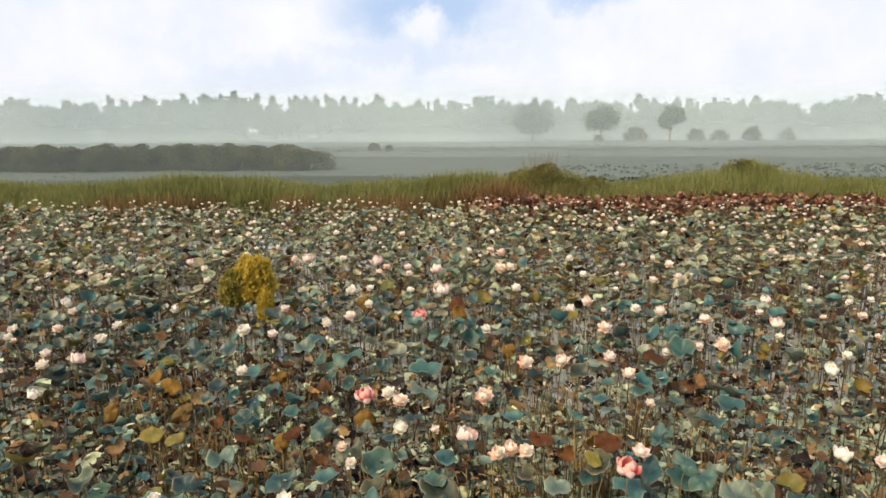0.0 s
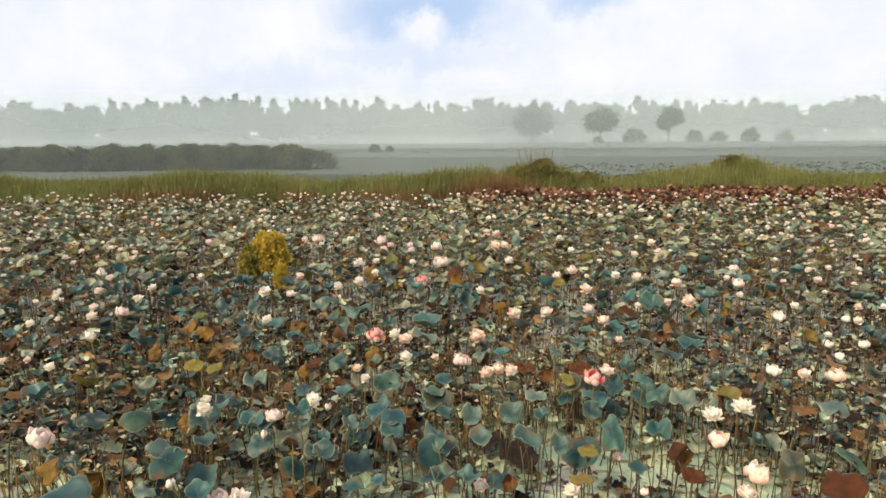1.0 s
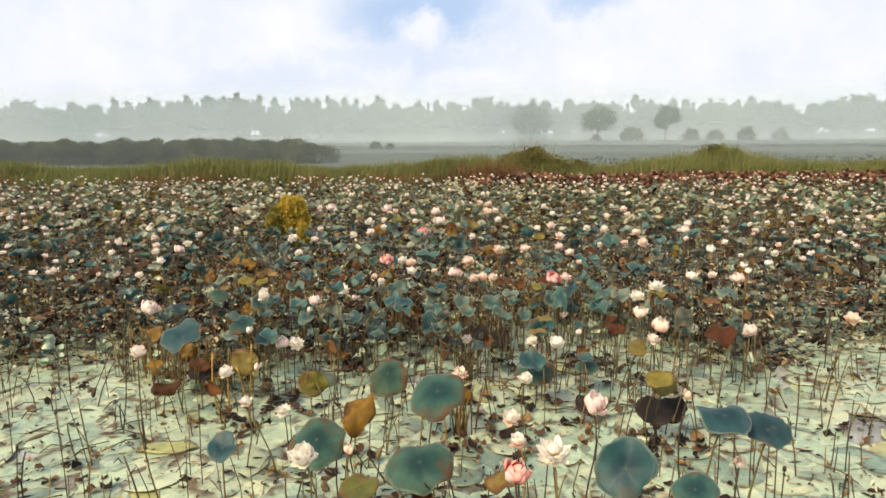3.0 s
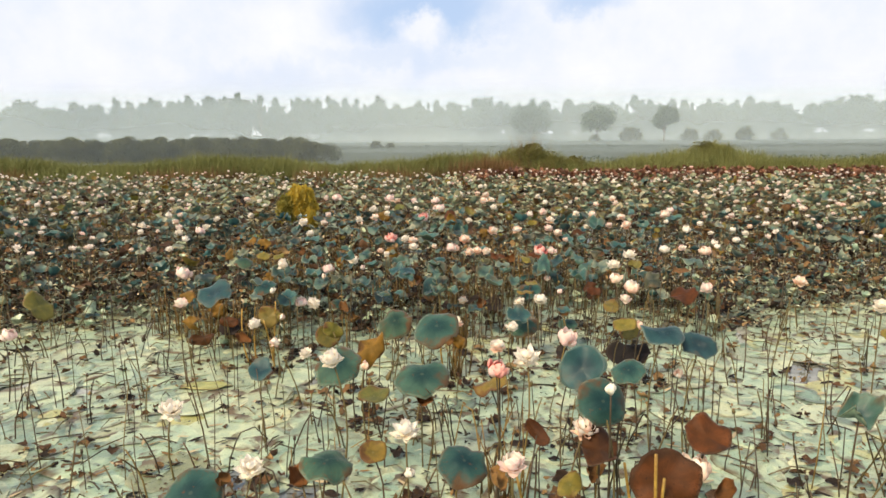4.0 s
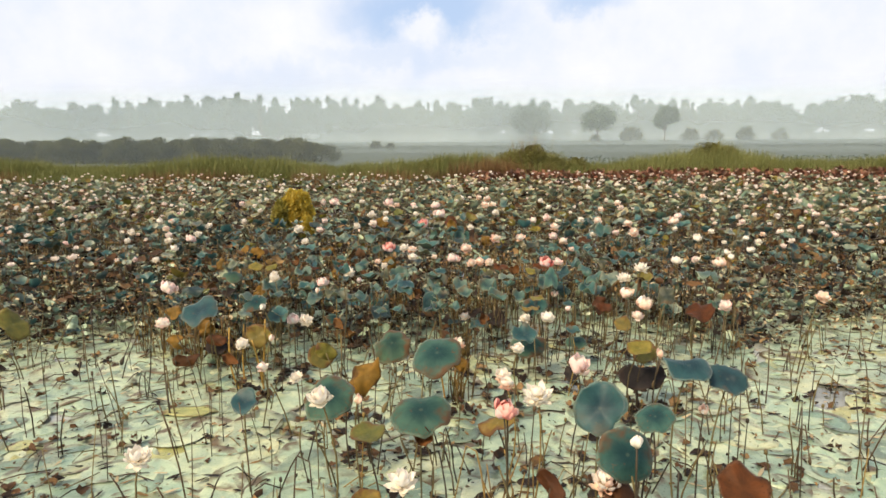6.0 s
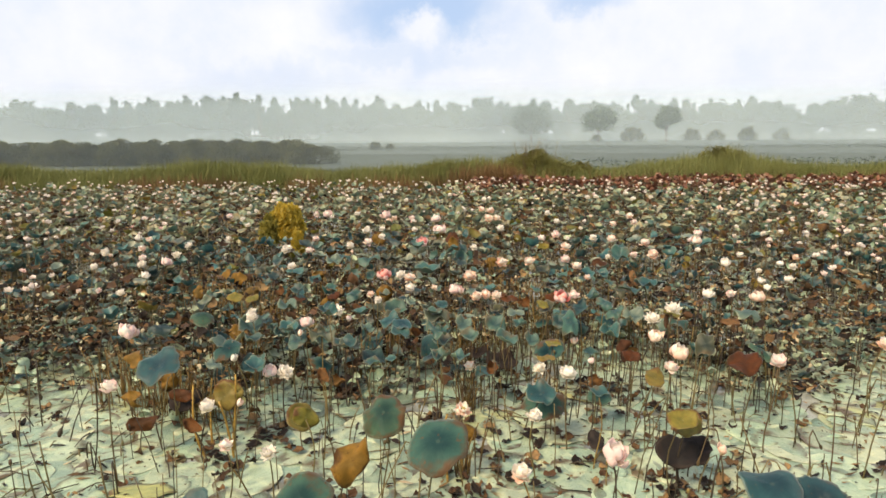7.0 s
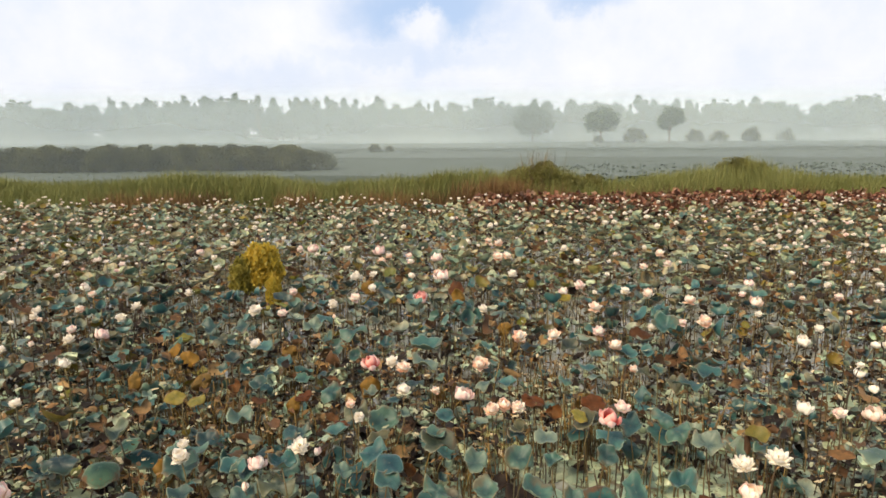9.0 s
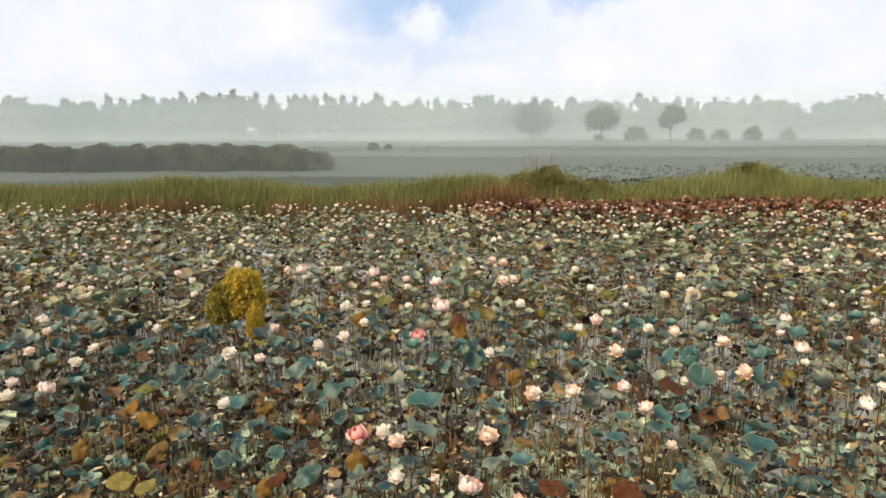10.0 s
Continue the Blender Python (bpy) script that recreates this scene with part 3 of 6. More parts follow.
def tree_meshes(rng, height, width, crown_low, clumps=420, size=0.75, lobes=9):
    """The trunk with limbs and the crown of leaf clumps of a spreading tree."""
    wood = [tube(limb_path(rng, (0, 0, -0.3), (0, 0, height * 0.62), 6, 0.03), [0.3 - 0.035 * i for i in range(7)], 7)]
    centres = []
    for i in range(lobes):
        a = 6.283 * i / lobes + rng.uniform(-0.4, 0.4)
        r = width * 0.5 * rng.uniform(0.25, 0.72)
        z = rng.uniform(crown_low + 0.22 * (height - crown_low), height - 0.24 * (height - crown_low))
        c = (r * math.cos(a), r * math.sin(a), z)
        centres.append((c, width * rng.uniform(0.15, 0.26)))
        wood.append(tube(limb_path(rng, (0, 0, height * rng.uniform(0.2, 0.5)), c), [0.15, 0.12, 0.09, 0.06, 0.03], 5))
    centres.append(((0, 0, height - 0.22 * (height - crown_low)), width * 0.22))
    picks = []
    for _ in range(clumps):
        c, r = rng.choice(centres)
        d = Vector((rng.gauss(0, 1), rng.gauss(0, 1), rng.gauss(0, 0.8))).normalized() * r * rng.uniform(0.55, 1.08)
        z = max(crown_low * 0.9, c[2] + d.z * 0.9)
        picks.append((rng.randrange(5), mat4(c[0] + d.x, c[1] + d.y, z, rng.uniform(-0.5, 0.5), rng.uniform(-0.5, 0.5), rng.uniform(0, 6.3), rng.uniform(0.8, 1.5))))
    temps = [clump_shape(rng, size) for _ in range(5)]
    wv, wtri, wu = merged(wood)
    return mesh("trunk", wv, wtri, wu, [bark]), joined("crown", temps, picks, [tree_mat])


def tree(meshes, x, y, s, rz, label, name="tree"):
    root = new(name)
    root.matrix_basis = pose(x, y, ground_height(x, y)) @ Matrix.Rotation(rz, 4, "Z") @ Matrix.Diagonal((*s, 1))
    part("trunk", meshes[0], root)
    part("crown", meshes[1], root)
    return tagged(root, label, "tree", "far trees")


rng = random.Random(11)
broad = [tree_meshes(rng, h, w, low, 620, 0.85, n) for h, w, low, n in ((12, 11, 1.2, 10), (11, 12, 1.5, 12), (12.5, 9, 1.0, 9), (10.5, 10, 0.8, 10), (13, 10, 2, 11))]
GAPS = (-79, -66, -51, -24.5, 91)  # where the sky shows between the crowns
x = -215.0
while x < 215:
    if any(abs(x - g) < 2.6 for g in GAPS):
        x += 2.0
        continue
    k = rng.randrange(5)
    s = rng.uniform(0.9, 1.25) * (1.06 if x < 0 else 0.97)
    tree(broad[k], x, rng.uniform(230, 242), (s * rng.uniform(0.9, 1.2), s, s), rng.uniform(0, 6.3), "hazy broad-leaved tree in the far tree line")
    x += rng.uniform(4.2, 6.6)
x = -230.0
while x < 230:
    tree(broad[rng.randrange(5)], x, rng.uniform(248, 260), (1.1, 1.1, rng.uniform(0.9, 1.1)), rng.uniform(0, 6.3), "hazy broad-leaved tree in the far tree line")
    x += rng.uniform(7, 9)

# slender crowns that rise over the tree line
slim_rng = random.Random(77)
slim = [tree_meshes(slim_rng, 10.0, w, low, 190, 0.62, 5) for w, low in ((3.6, 5.0), (2.8, 4.4), (4.4, 5.6))]
for n, (tx, top) in enumerate(((-118, 16.5), (-105, 17.0), (-91.5, 16.6), (-85, 16.9), (-78, 17.3), (-74, 17.4), (-65, 16.8), (-60, 16.0), (-51, 15.6), (-41, 16.6), (-30, 15.9), (-23, 16.3), (-8, 14.6),
                               (22, 15.0), (33, 14.4), (47.6, 14.6), (55, 14.7), (71, 15.8), (84, 14.8), (98, 15.4), (112, 15.0))):
    tree(slim[n % 3], tx, 236 + 2 * math.sin(3 * n), (0.9, 0.9, top / 10), 1.3 * n, "slender hazy tree rising above the far tree line")
for n in range(64):
    tx = -128 + 4 * n + slim_rng.uniform(-1.6, 1.6)
    tree(slim[n % 3], tx, 238 + 2 * math.sin(5 * n), (0.75, 0.75, slim_rng.uniform(1.18, 1.5) + (0.1 if tx < -20 else 0)), 2.1 * n, "slender hazy tree rising above the far tree line")

# free-standing trees in front of the tree line
lone = [tree_meshes(rng, 11.2, 16.0, 2.6, 1500, 0.8, 16), tree_meshes(rng, 11.8, 14.2, 4.2, 1300, 0.75, 14), tree_meshes(rng, 11.4, 9.6, 3.0, 900, 0.7, 11)]
for k, tx, ty in ((0, 29.1, 209), (1, 46.6, 192), (2, 64.2, 185)):
    tree(lone[k], tx, ty, ((1.0, 0.75, 0.95), (0.82, 0.9, 0.82), (0.8, 0.85, 0.9))[k], rng.uniform(0, 6), "round-crowned tree standing alone on the misty plain")


def palm_meshes(rng):
    wood = tube(limb_path(rng, (0, 0, -0.3), (0.7, 0.2, 13.4), 8, 0.02), [0.2 - 0.01 * i for i in range(9)], 7)
    fronds = []
    for i in range(24):
        a, up = 6.283 * i / 24 * 3 + rng.uniform(-0.2, 0.2), rng.uniform(-0.3, 1.3)
        c, s = math.cos(a), math.sin(a)
        pts = [(q * c * 1.5, q * s * 1.5, up * q * 2.2 - 1.9 * q * q) for q in (0, 0.25, 0.5, 0.75, 1.0)]
        v, tri = [], []
        for p, w in zip(pts, (0.1, 0.42, 0.5, 0.4, 0.05)):
            v += [(p[0] - s * w, p[1] + c * w, p[2] - 0.25 * w), p, (p[0] + s * w, p[1] - c * w, p[2] - 0.25 * w)]
        for q in range(4):
            for e in (0, 1):
                b = q * 3 + e
                tri += [(b, b + 1, b + 4), (b, b + 4, b + 3)]
        fronds.append((np.array(v) + (0.7, 0.2, 13.4), np.array(tri), np.zeros((15, 2))))
    v, t, u = merged(fronds)
    return mesh("trunk", *wood, [bark]), mesh("crown", v, t, u, [frond_mat])


palms = [palm_meshes(rng) for _ in range(3)]
for n, (px_, hs) in enumerate(((-77, 1.05), (-70, 1.08), (-63, 1.0), (-48, 1.04), (-38, 1.02), (-22, 1.06), (-16, 0.96), (22, 0.98), (45, 0.96), (70, 1.02), (87, 1.0), (-110, 1.02), (-130, 1.05), (112, 1.0), (140, 1.03))):
    root = new("palm_tree")
    root.matrix_basis = pose(px_, 231 + 3 * math.sin(n * 2.1), 0, 0, 0, 70 * n) @ Matrix.Diagonal((1.3 * hs, 1.3 * hs, 0.98 * hs, 1))
    part("trunk", palms[n % 3][0], root)
    part("crown", palms[n % 3][1], root)
    tagged(root, "tall palm rising above the far tree line", "palm", "far palms")


def shrub_meshes(rng, w, d, h, clumps, size, mat, low=0.0, bumpy=0.35):
    wood = []
    for _ in range(9):
        a, r = rng.uniform(0, 6.3), rng.uniform(0.3, 0.85)
        wood.append(tube(limb_path(rng, (0.1 * math.cos(a), 0.1 * math.sin(a), -0.15), (w * 0.5 * r * math.cos(a), d * 0.5 * r * math.sin(a), h * rng.uniform(0.55, 0.95)), 4, 0.12), [0.035, 0.03, 0.022, 0.015, 0.008], 4))
    picks = []
    for _ in range(clumps):
        a, e, q = rng.uniform(0, 6.3), rng.uniform(0.0, 1.57), rng.uniform(0.6, 1.04)
        q *= 1 + bumpy * noise.noise(Vector((2.1 * math.cos(a) * math.cos(e) + w, 2.1 * math.sin(a) * math.cos(e), 2.1 * math.sin(e) + h)))
        x, y, z = w * 0.5 * math.cos(a) * math.cos(e) * q, d * 0.5 * math.sin(a) * math.cos(e) * q, low + (h - low) * math.sin(e) ** 0.75 * q
        picks.append((rng.randrange(4), mat4(x, y, z, rng.uniform(-0.6, 0.6), rng.uniform(-0.6, 0.6), rng.uniform(0, 6.3), rng.uniform(0.7, 1.4))))
    v, t, u = merged(wood)
    return mesh("wood", v, t, u, [bark]), joined("foliage", [clump_shape(rng, size, 5) for _ in range(4)], picks, [mat])


def shrub(meshes, x, y, s, rz, label, group, z=None):
    root = new("shrub")
    root.matrix_basis = pose(x, y, ground_height(x, y) if z is None else z) @ Matrix.Rotation(rz, 4, "Z") @ Matrix.Diagonal((*s, 1))
    part("wood", meshes[0], root)
    part("foliage", meshes[1], root)
    return tagged(root, label, "shrub", group)


thicket = [shrub_meshes(rng, 5.2, 3.6, 2.25, 4200, 0.095, shrub_mat, 0.0, 0.18) for _ in range(3)]
x, n = -12.5, 0
while x > -60:
    s = 0.8 if n == 0 else rng.uniform(0.92, 1.06)
    shrub(thicket[n % 3], x, rng.uniform(64, 67), (1.0, 1.0, s), rng.uniform(0, 6.3), "dark green shrub in a thicket beyond the bank", "thicket shrubs")
    x -= rng.uniform(1.1, 1.9)
    n += 1
low_shrub = shrub_meshes(rng, 7.5, 5.0, 3.6, 420, 0.5, shrub_mat)
for sx, sy, sc in ((56.0, 190, 1.0), (47, 196, 0.5), (76, 196, 0.9), (84, 198, 0.8), (92, 195, 1.0), (-12.0, 120, 0.35), (-9.5, 122, 0.25), (105, 200, 0.9)):
    shrub(low_shrub, sx, sy, (sc, sc, sc), sx, "low grey-green shrub on the misty plain", "plain shrubs")

# low herbs all over the plain
picks = []
herbs = [clump_shape(rng, 0.24, 6) for _ in range(5)]
for n in range(7500):
    y = 40 + 30 * rng.random() if n < 1500 else rng.uniform(112, 165) if n < 4500 else 40 + 80 * rng.random()
    x = rng.uniform(0.12, 0.8) * (y + 10) if n < 1500 else rng.uniform(-0.8, 0.8) * (y + 10)
    picks.append((rng.randrange(5), mat4(x, y, ground_height(x, y) + 0.02, 0, 0, rng.uniform(0, 6.3), rng.uniform(0.5, 1.1) * (1.2 if n < 1500 else 3.0 if n < 4500 else 0.9), None, None if n < 1500 else 0.4 * rng.uniform(0.3, 1.4) if n < 4500 else 0.25)))
tagged(new("plain_herbs", joined("plain_herbs", herbs, picks, [plain_mat])), "low grey-green herbs covering the misty plain", "herbs", kind="stuff")


# ---- the grassy bank behind the pond ----
def blade_shape(rng, wide=0.02):
    """A tuft of four bent grass blades of height 1."""
    shapes = []
    for _ in range(4):
        a, bend, h = rng.uniform(0, 6.3), rng.uniform(0.1, 0.5), rng.uniform(0.65, 1.0)
        c, s = math.cos(a), math.sin(a)
        ox, oy = rng.uniform(-0.1, 0.1), rng.uniform(-0.1, 0.1)
        v = []
        for q, w in ((0, wide), (0.55, wide * 0.9), (1.0, wide * 0.15)):
            x, z = bend * q * q, h * (q - 0.18 * bend * q * q)
            v += [(ox + x * c - w * s, oy + x * s + w * c, z), (ox + x * c + w * s, oy + x * s - w * c, z)]
        shapes.append((np.array(v), np.array([(0, 1, 3), (0, 3, 2), (2, 3, 5), (2, 5, 4)]), np.zeros((6, 2))))
    return merged(shapes)


tufts = [blade_shape(rng, 0.012) for _ in range(8)]
picks, rusty = [], []
for _ in range(36000):
    x, y = rng.uniform(-42, 42), 31.4 + 6.8 * rng.random()
    swell = 1 + 0.09 * math.sin(0.43 * x + 0.7) + 0.06 * math.sin(1.3 * x) + 0.06 * math.sin(2.9 * x + 2)
    h = rng.uniform(0.75, 1.25) * swell * (0.72 + 0.28 * min(1, (y - 31.2) / 2.5))
    h *= 1 + 0.5 * math.exp(-(((x - 4.9) / 1.5) ** 2))
    if x > 10.5:
        h *= 1 + 0.35 * math.exp(-(((x - 14.5) / 2.5) ** 2))
    picks.append((rng.randrange(6), mat4(x, y, ground_height(x, y) - 0.03, 0, 0, rng.uniform(0, 6.3), 1, 1, h)))
tagged(new("bank_grass", joined("bank_grass", tufts, picks, [grass_mat])), "tall yellow-green grass growing along the bank", "grass", kind="stuff")
for _ in range(6500):
    x, y = rng.uniform(-40, 40), 30.4 + 1.9 * rng.random()
    drift = math.sin(0.55 * x + 1.9) + 0.7 * math.sin(1.7 * x) + (0.8 if -7 < x < 1.5 or 1.5 < x < 16 else -0.3)
    if drift < -0.3:
        continue
    rusty.append((rng.randrange(6), mat4(x, y, -0.1, 0, 0, rng.uniform(0, 6.3), 1.1, 1.1, rng.uniform(0.85, 1.5))))
for _ in range(700):
    x = rng.gauss(2.6, 0.9)
    rusty.append((rng.randrange(6), mat4(x, 30.8 + 2.4 * rng.random(), -0.05, 0, 0, rng.uniform(0, 6.3), 1.2, 1.2, rng.uniform(1.2, 1.9))))
tagged(new("rusty_weeds", joined("rusty_weeds", tufts, rusty, [rust_weed])), "dry rust-brown weeds at the foot of the bank", "weeds", kind="stuff")
reds = []
red_clumps = [clump_shape(rng, 0.2, 7) for _ in range(5)]
for _ in range(3600):
    x, y = rng.uniform(1.2, 34), 27.2 + 3.9 * rng.random()
    if y < 28.3 + 1.0 * math.sin(0.6 * x) and rng.random() < 0.75:
        continue
    reds.append((rng.randrange(5), mat4(x, y, rng.uniform(0.1, 0.95), 0, 0, rng.uniform(0, 6.3), rng.uniform(0.7, 1.4))))
tagged(new("red_water_weeds", joined("red_water_weeds", red_clumps, reds, [red_weed])), "reddish brown water weeds massed before the bank", "weeds", kind="stuff")

bank_bush = shrub_meshes(random.Random(15), 3.6, 2.4, 1.55, 6000, 0.05, bank_shrub_mat, 0.0, 0.25)
shrub(bank_bush, 5.9, 33.7, (0.7, 0.8, 0.75), 1.3, "low olive shrub growing out of the bank grass", "bank shrubs")
shrub(bank_bush, 4.55, 33.6, (0.9, 0.9, 1.14), 0.3, "olive shrub growing out of the bank grass", "bank shrubs")
shrub(bank_bush, 4.0, 35.9, (0.5, 0.6, 0.72), 2.0, "olive shrub growing out of the bank grass", "bank shrubs")
shrub(bank_bush, 7.3, 35.4, (0.6, 0.6, 0.7), 1.1, "olive shrub growing out of the bank grass", "bank shrubs")
shrub(bank_bush, 15.0, 36.0, (1.0, 0.8, 1.0), 1.9, "olive shrub growing out of the bank grass", "bank shrubs")
shrub(bank_bush, -0.3, 34.8, (0.6, 0.6, 0.5), 0.9, "olive shrub growing out of the bank grass", "bank shrubs")
shoots = []
for _ in range(54):
    a, b = rng.gauss(4.5, 0.45), rng.uniform(33.2, 34.0)
    shoots.append(tube([(a, b, 0.3), (a + rng.uniform(-0.15, 0.15), b, 1.3), (a + rng.uniform(-0.35, 0.35), b, rng.uniform(1.8, 2.75))], [0.013, 0.01, 0.006], 4))
v, t, u = merged(shoots)
tagged(new("bare_shoots", mesh("bare_shoots", v, t, u, [stalk_far])), "thin dry shoots standing up out of the bank shrub", "shoots", kind="stuff")


# ---- the lotus: shapes shared by all plants ----
rng = random.Random(5)

def blade_mesh(rng, mats, **how):
    v, tri, uv, side = leaf_shape(rng, **how)
    return mesh("blade", v, tri, uv, mats, side)


blades = {
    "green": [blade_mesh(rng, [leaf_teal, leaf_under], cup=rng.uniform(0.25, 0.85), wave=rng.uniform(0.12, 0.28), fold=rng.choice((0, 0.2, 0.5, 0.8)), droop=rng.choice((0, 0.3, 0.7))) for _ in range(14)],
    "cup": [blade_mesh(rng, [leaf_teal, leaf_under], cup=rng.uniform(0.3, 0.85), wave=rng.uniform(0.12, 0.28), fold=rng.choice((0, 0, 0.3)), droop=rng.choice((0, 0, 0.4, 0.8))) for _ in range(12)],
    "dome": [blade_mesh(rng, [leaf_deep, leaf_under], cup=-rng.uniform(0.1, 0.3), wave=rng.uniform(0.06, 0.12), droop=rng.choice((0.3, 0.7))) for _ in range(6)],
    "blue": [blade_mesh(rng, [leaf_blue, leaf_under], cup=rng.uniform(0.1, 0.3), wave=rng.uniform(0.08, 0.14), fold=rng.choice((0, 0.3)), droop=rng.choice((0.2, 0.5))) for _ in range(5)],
    "dark": [blade_mesh(rng, [leaf_dark, leaf_dark], cup=0.12, wave=0.14, fold=rng.uniform(0.1, 0.4), curl=rng.uniform(0, 0.3)) for _ in range(4)],
    "fan": [blade_mesh(rng, [leaf_copper, leaf_copper], cup=0.22, wave=0.13, fold=0.08, curl=0.1, droop=0.3)],
    "orange": [blade_mesh(rng, [leaf_orange, leaf_orange], cup=0.25, wave=0.2, fold=rng.uniform(0.1, 0.4), curl=rng.uniform(0.9, 1.4)) for _ in range(4)],
    "yellow": [blade_mesh(rng, [leaf_olive, leaf_olive], cup=rng.uniform(0.1, 0.3), wave=0.1, fold=rng.uniform(0, 0.6)) for _ in range(4)],
    "amber": [blade_mesh(rng, [leaf_amber, leaf_amber], cup=0.2, wave=0.18, fold=rng.uniform(0.4, 0.9), curl=rng.uniform(0.1, 0.5), droop=0.8) for _ in range(4)],
    "brown": [blade_mesh(rng, [leaf_copper, leaf_copper], cup=0.15, wave=0.14, fold=rng.uniform(0.2, 1.0), curl=rng.uniform(0, 0.6)) for _ in range(5)],
    "flat": [blade_mesh(rng, [pad_near, pad_near], rings=3, seg=18, cup=0.008, wave=rng.uniform(0.004, 0.03)) for _ in range(7)],
    "litter": [blade_mesh(rng, [leaf_rust, leaf_rust], rings=3, seg=14, cup=0.05, wave=0.16, fold=rng.uniform(0, 0.5), curl=rng.uniform(0.2, 0.9)) for _ in range(6)],
}
stems = [mesh("stem", *stem_shape(rng), [stalk]) for _ in range(7)]
petal_kinds = {k: [mesh("petal", *petal_shape(rng, width=0.8), [m]) for _ in range(3)] for k, m in petals.items()}
thin_kinds = {k: [mesh("petal", *petal_shape(rng, 5, 2, 0.5, 0.35, 0.3), [m]) for _ in range(3)] for k, m in petals.items()}
slim_kinds = {k: [mesh("petal", *petal_shape(rng, 5, 3, 0.6, 0.5, 0.42), [m]) for _ in range(2)] for k, m in petals.items()}


def head_mesh():
    """The seed head: a small flat-topped cone."""
    v, t, u = tube([(0, 0, -0.02), (0, 0, 0.1), (0, 0, 0.26), (0, 0, 0.29)], [0.03, 0.07, 0.14, 0.12], 9)
    return mesh("seed_head", v, t, u, [head_mat])


def stamen_mesh():
    """The ring of stamens about the seed head."""
    shapes = []
    for i in range(18):
        a = 6.283 * i / 18
        c, s = math.cos(a), math.sin(a)
        shapes.append(tube([(0.06 * c, 0.06 * s, 0.02), (0.16 * c, 0.16 * s, 0.17), (0.25 * c, 0.25 * s, 0.25)], [0.012, 0.012, 0.022], 3))
    v, t, u = merged(shapes)
    return mesh("stamens", v, t, u, [head_mat])


stamen_ring = stamen_mesh()
seed_head = head_mesh()
# whorls of petals: how many, how far they lean out, how long
WHORLS = {
    "open": ((5, 98, 0.8), (6, 70, 0.95), (6, 46, 1.0), (5, 22, 0.95)),
    "ragged": ((7, 92, 0.85), (8, 66, 1.0), (7, 42, 0.98), (6, 18, 0.88)),
    "full": ((5, 82, 0.78), (6, 52, 0.95), (6, 32, 1.0), (4, 12, 0.95)),
    "globe": ((5, 30, 0.98), (5, 14, 1.0), (3, 3, 0.9)),
    "bud": ((4, 4, 1.0), (3, -2, 0.94)),
}


BROAD = ("open", "full", "ragged")


def flower(rng, x, y, z, size, colour, shape, label):
    """A lotus flower on its own stalk, rooted under the water."""
    root = new("lotus_bud" if shape == "bud" else "lotus_flower")
    root.matrix_basis = pose(x, y, 0)
    tilt = lean(rng.uniform(4, 26), rng.uniform(200, 340))
    part("stem", rng.choice(stems), root, Matrix.Rotation(rng.uniform(0, 6.3), 4, "Z") @ pose(0, 0, -0.25) @ Matrix.Diagonal((1, 1, z + 0.25 - 0.2 * size, 1)))
    length = size * (0.56 if shape in BROAD else 0.95)
    at = pose(0, 0, z - (0.3 if shape in BROAD else 0.5) * size) @ tilt @ Matrix.Rotation(rng.uniform(0, 6.3), 4, "Z")
    if shape != "bud":
        head = part("seed_head", seed_head, root, at @ Matrix.Scale(length, 4))
        part("stamens", stamen_ring, head, None, "golden ring of stamens")
    kinds = thin_kinds[colour] if shape == "ragged" else petal_kinds[colour] if shape in BROAD else slim_kinds[colour]
    for w, (n, out, s) in enumerate(WHORLS[shape]):
        for i in range(n):
            turn = 6.283 * (i + 0.5 * w) / n + rng.uniform(-0.15, 0.15)
            q = at @ Matrix.Rotation(turn, 4, "Z") @ Matrix.Translation((0, 0.05 * length, 0)) @ Matrix.Rotation(-radians(out + rng.uniform(-15, 15)), 4, "X")
            tint = slim_kinds["pink"] if colour == "rose" and w == 0 and i % 3 else kinds if w == 0 or colour in ("white", "rose") or colour == "pink" and shape == "ragged" or rng.random() < 0.5 else thin_kinds["white"] if shape == "ragged" else petal_kinds["white"] if shape in BROAD else slim_kinds["white"]
            part("petal", rng.choice(tint), root, q @ Matrix.Diagonal((length * s * (0.7 if shape == "bud" else rng.uniform(0.9, 1.15)), length * s, length * s * rng.uniform(0.78, 1.06), 1)))
    return tagged(root, label, "lotus bud" if shape == "bud" else "lotus flower", "lotus flowers of the pond")


def leaf(rng, x, y, z, r, tilt, towards, kind, label, group="standing lotus leaves"):
    """A lotus leaf held over the water on its stalk."""
    root = new("lotus_leaf")
    root.matrix_basis = pose(x, y, 0)
    part("blade", rng.choice(blades[kind]), root, pose(0, 0, z) @ lean(tilt, towards) @ Matrix.Rotation(rng.uniform(0, 6.3), 4, "Z") @ Matrix.Scale(r, 4))
    part("stem", rng.choice(stems), root, Matrix.Rotation(rng.uniform(0, 6.3), 4, "Z") @ pose(0, 0, -0.25) @ Matrix.Diagonal((1, 1, z + 0.25 - 0.02, 1)))
    return tagged(root, label, "lotus leaf", group)


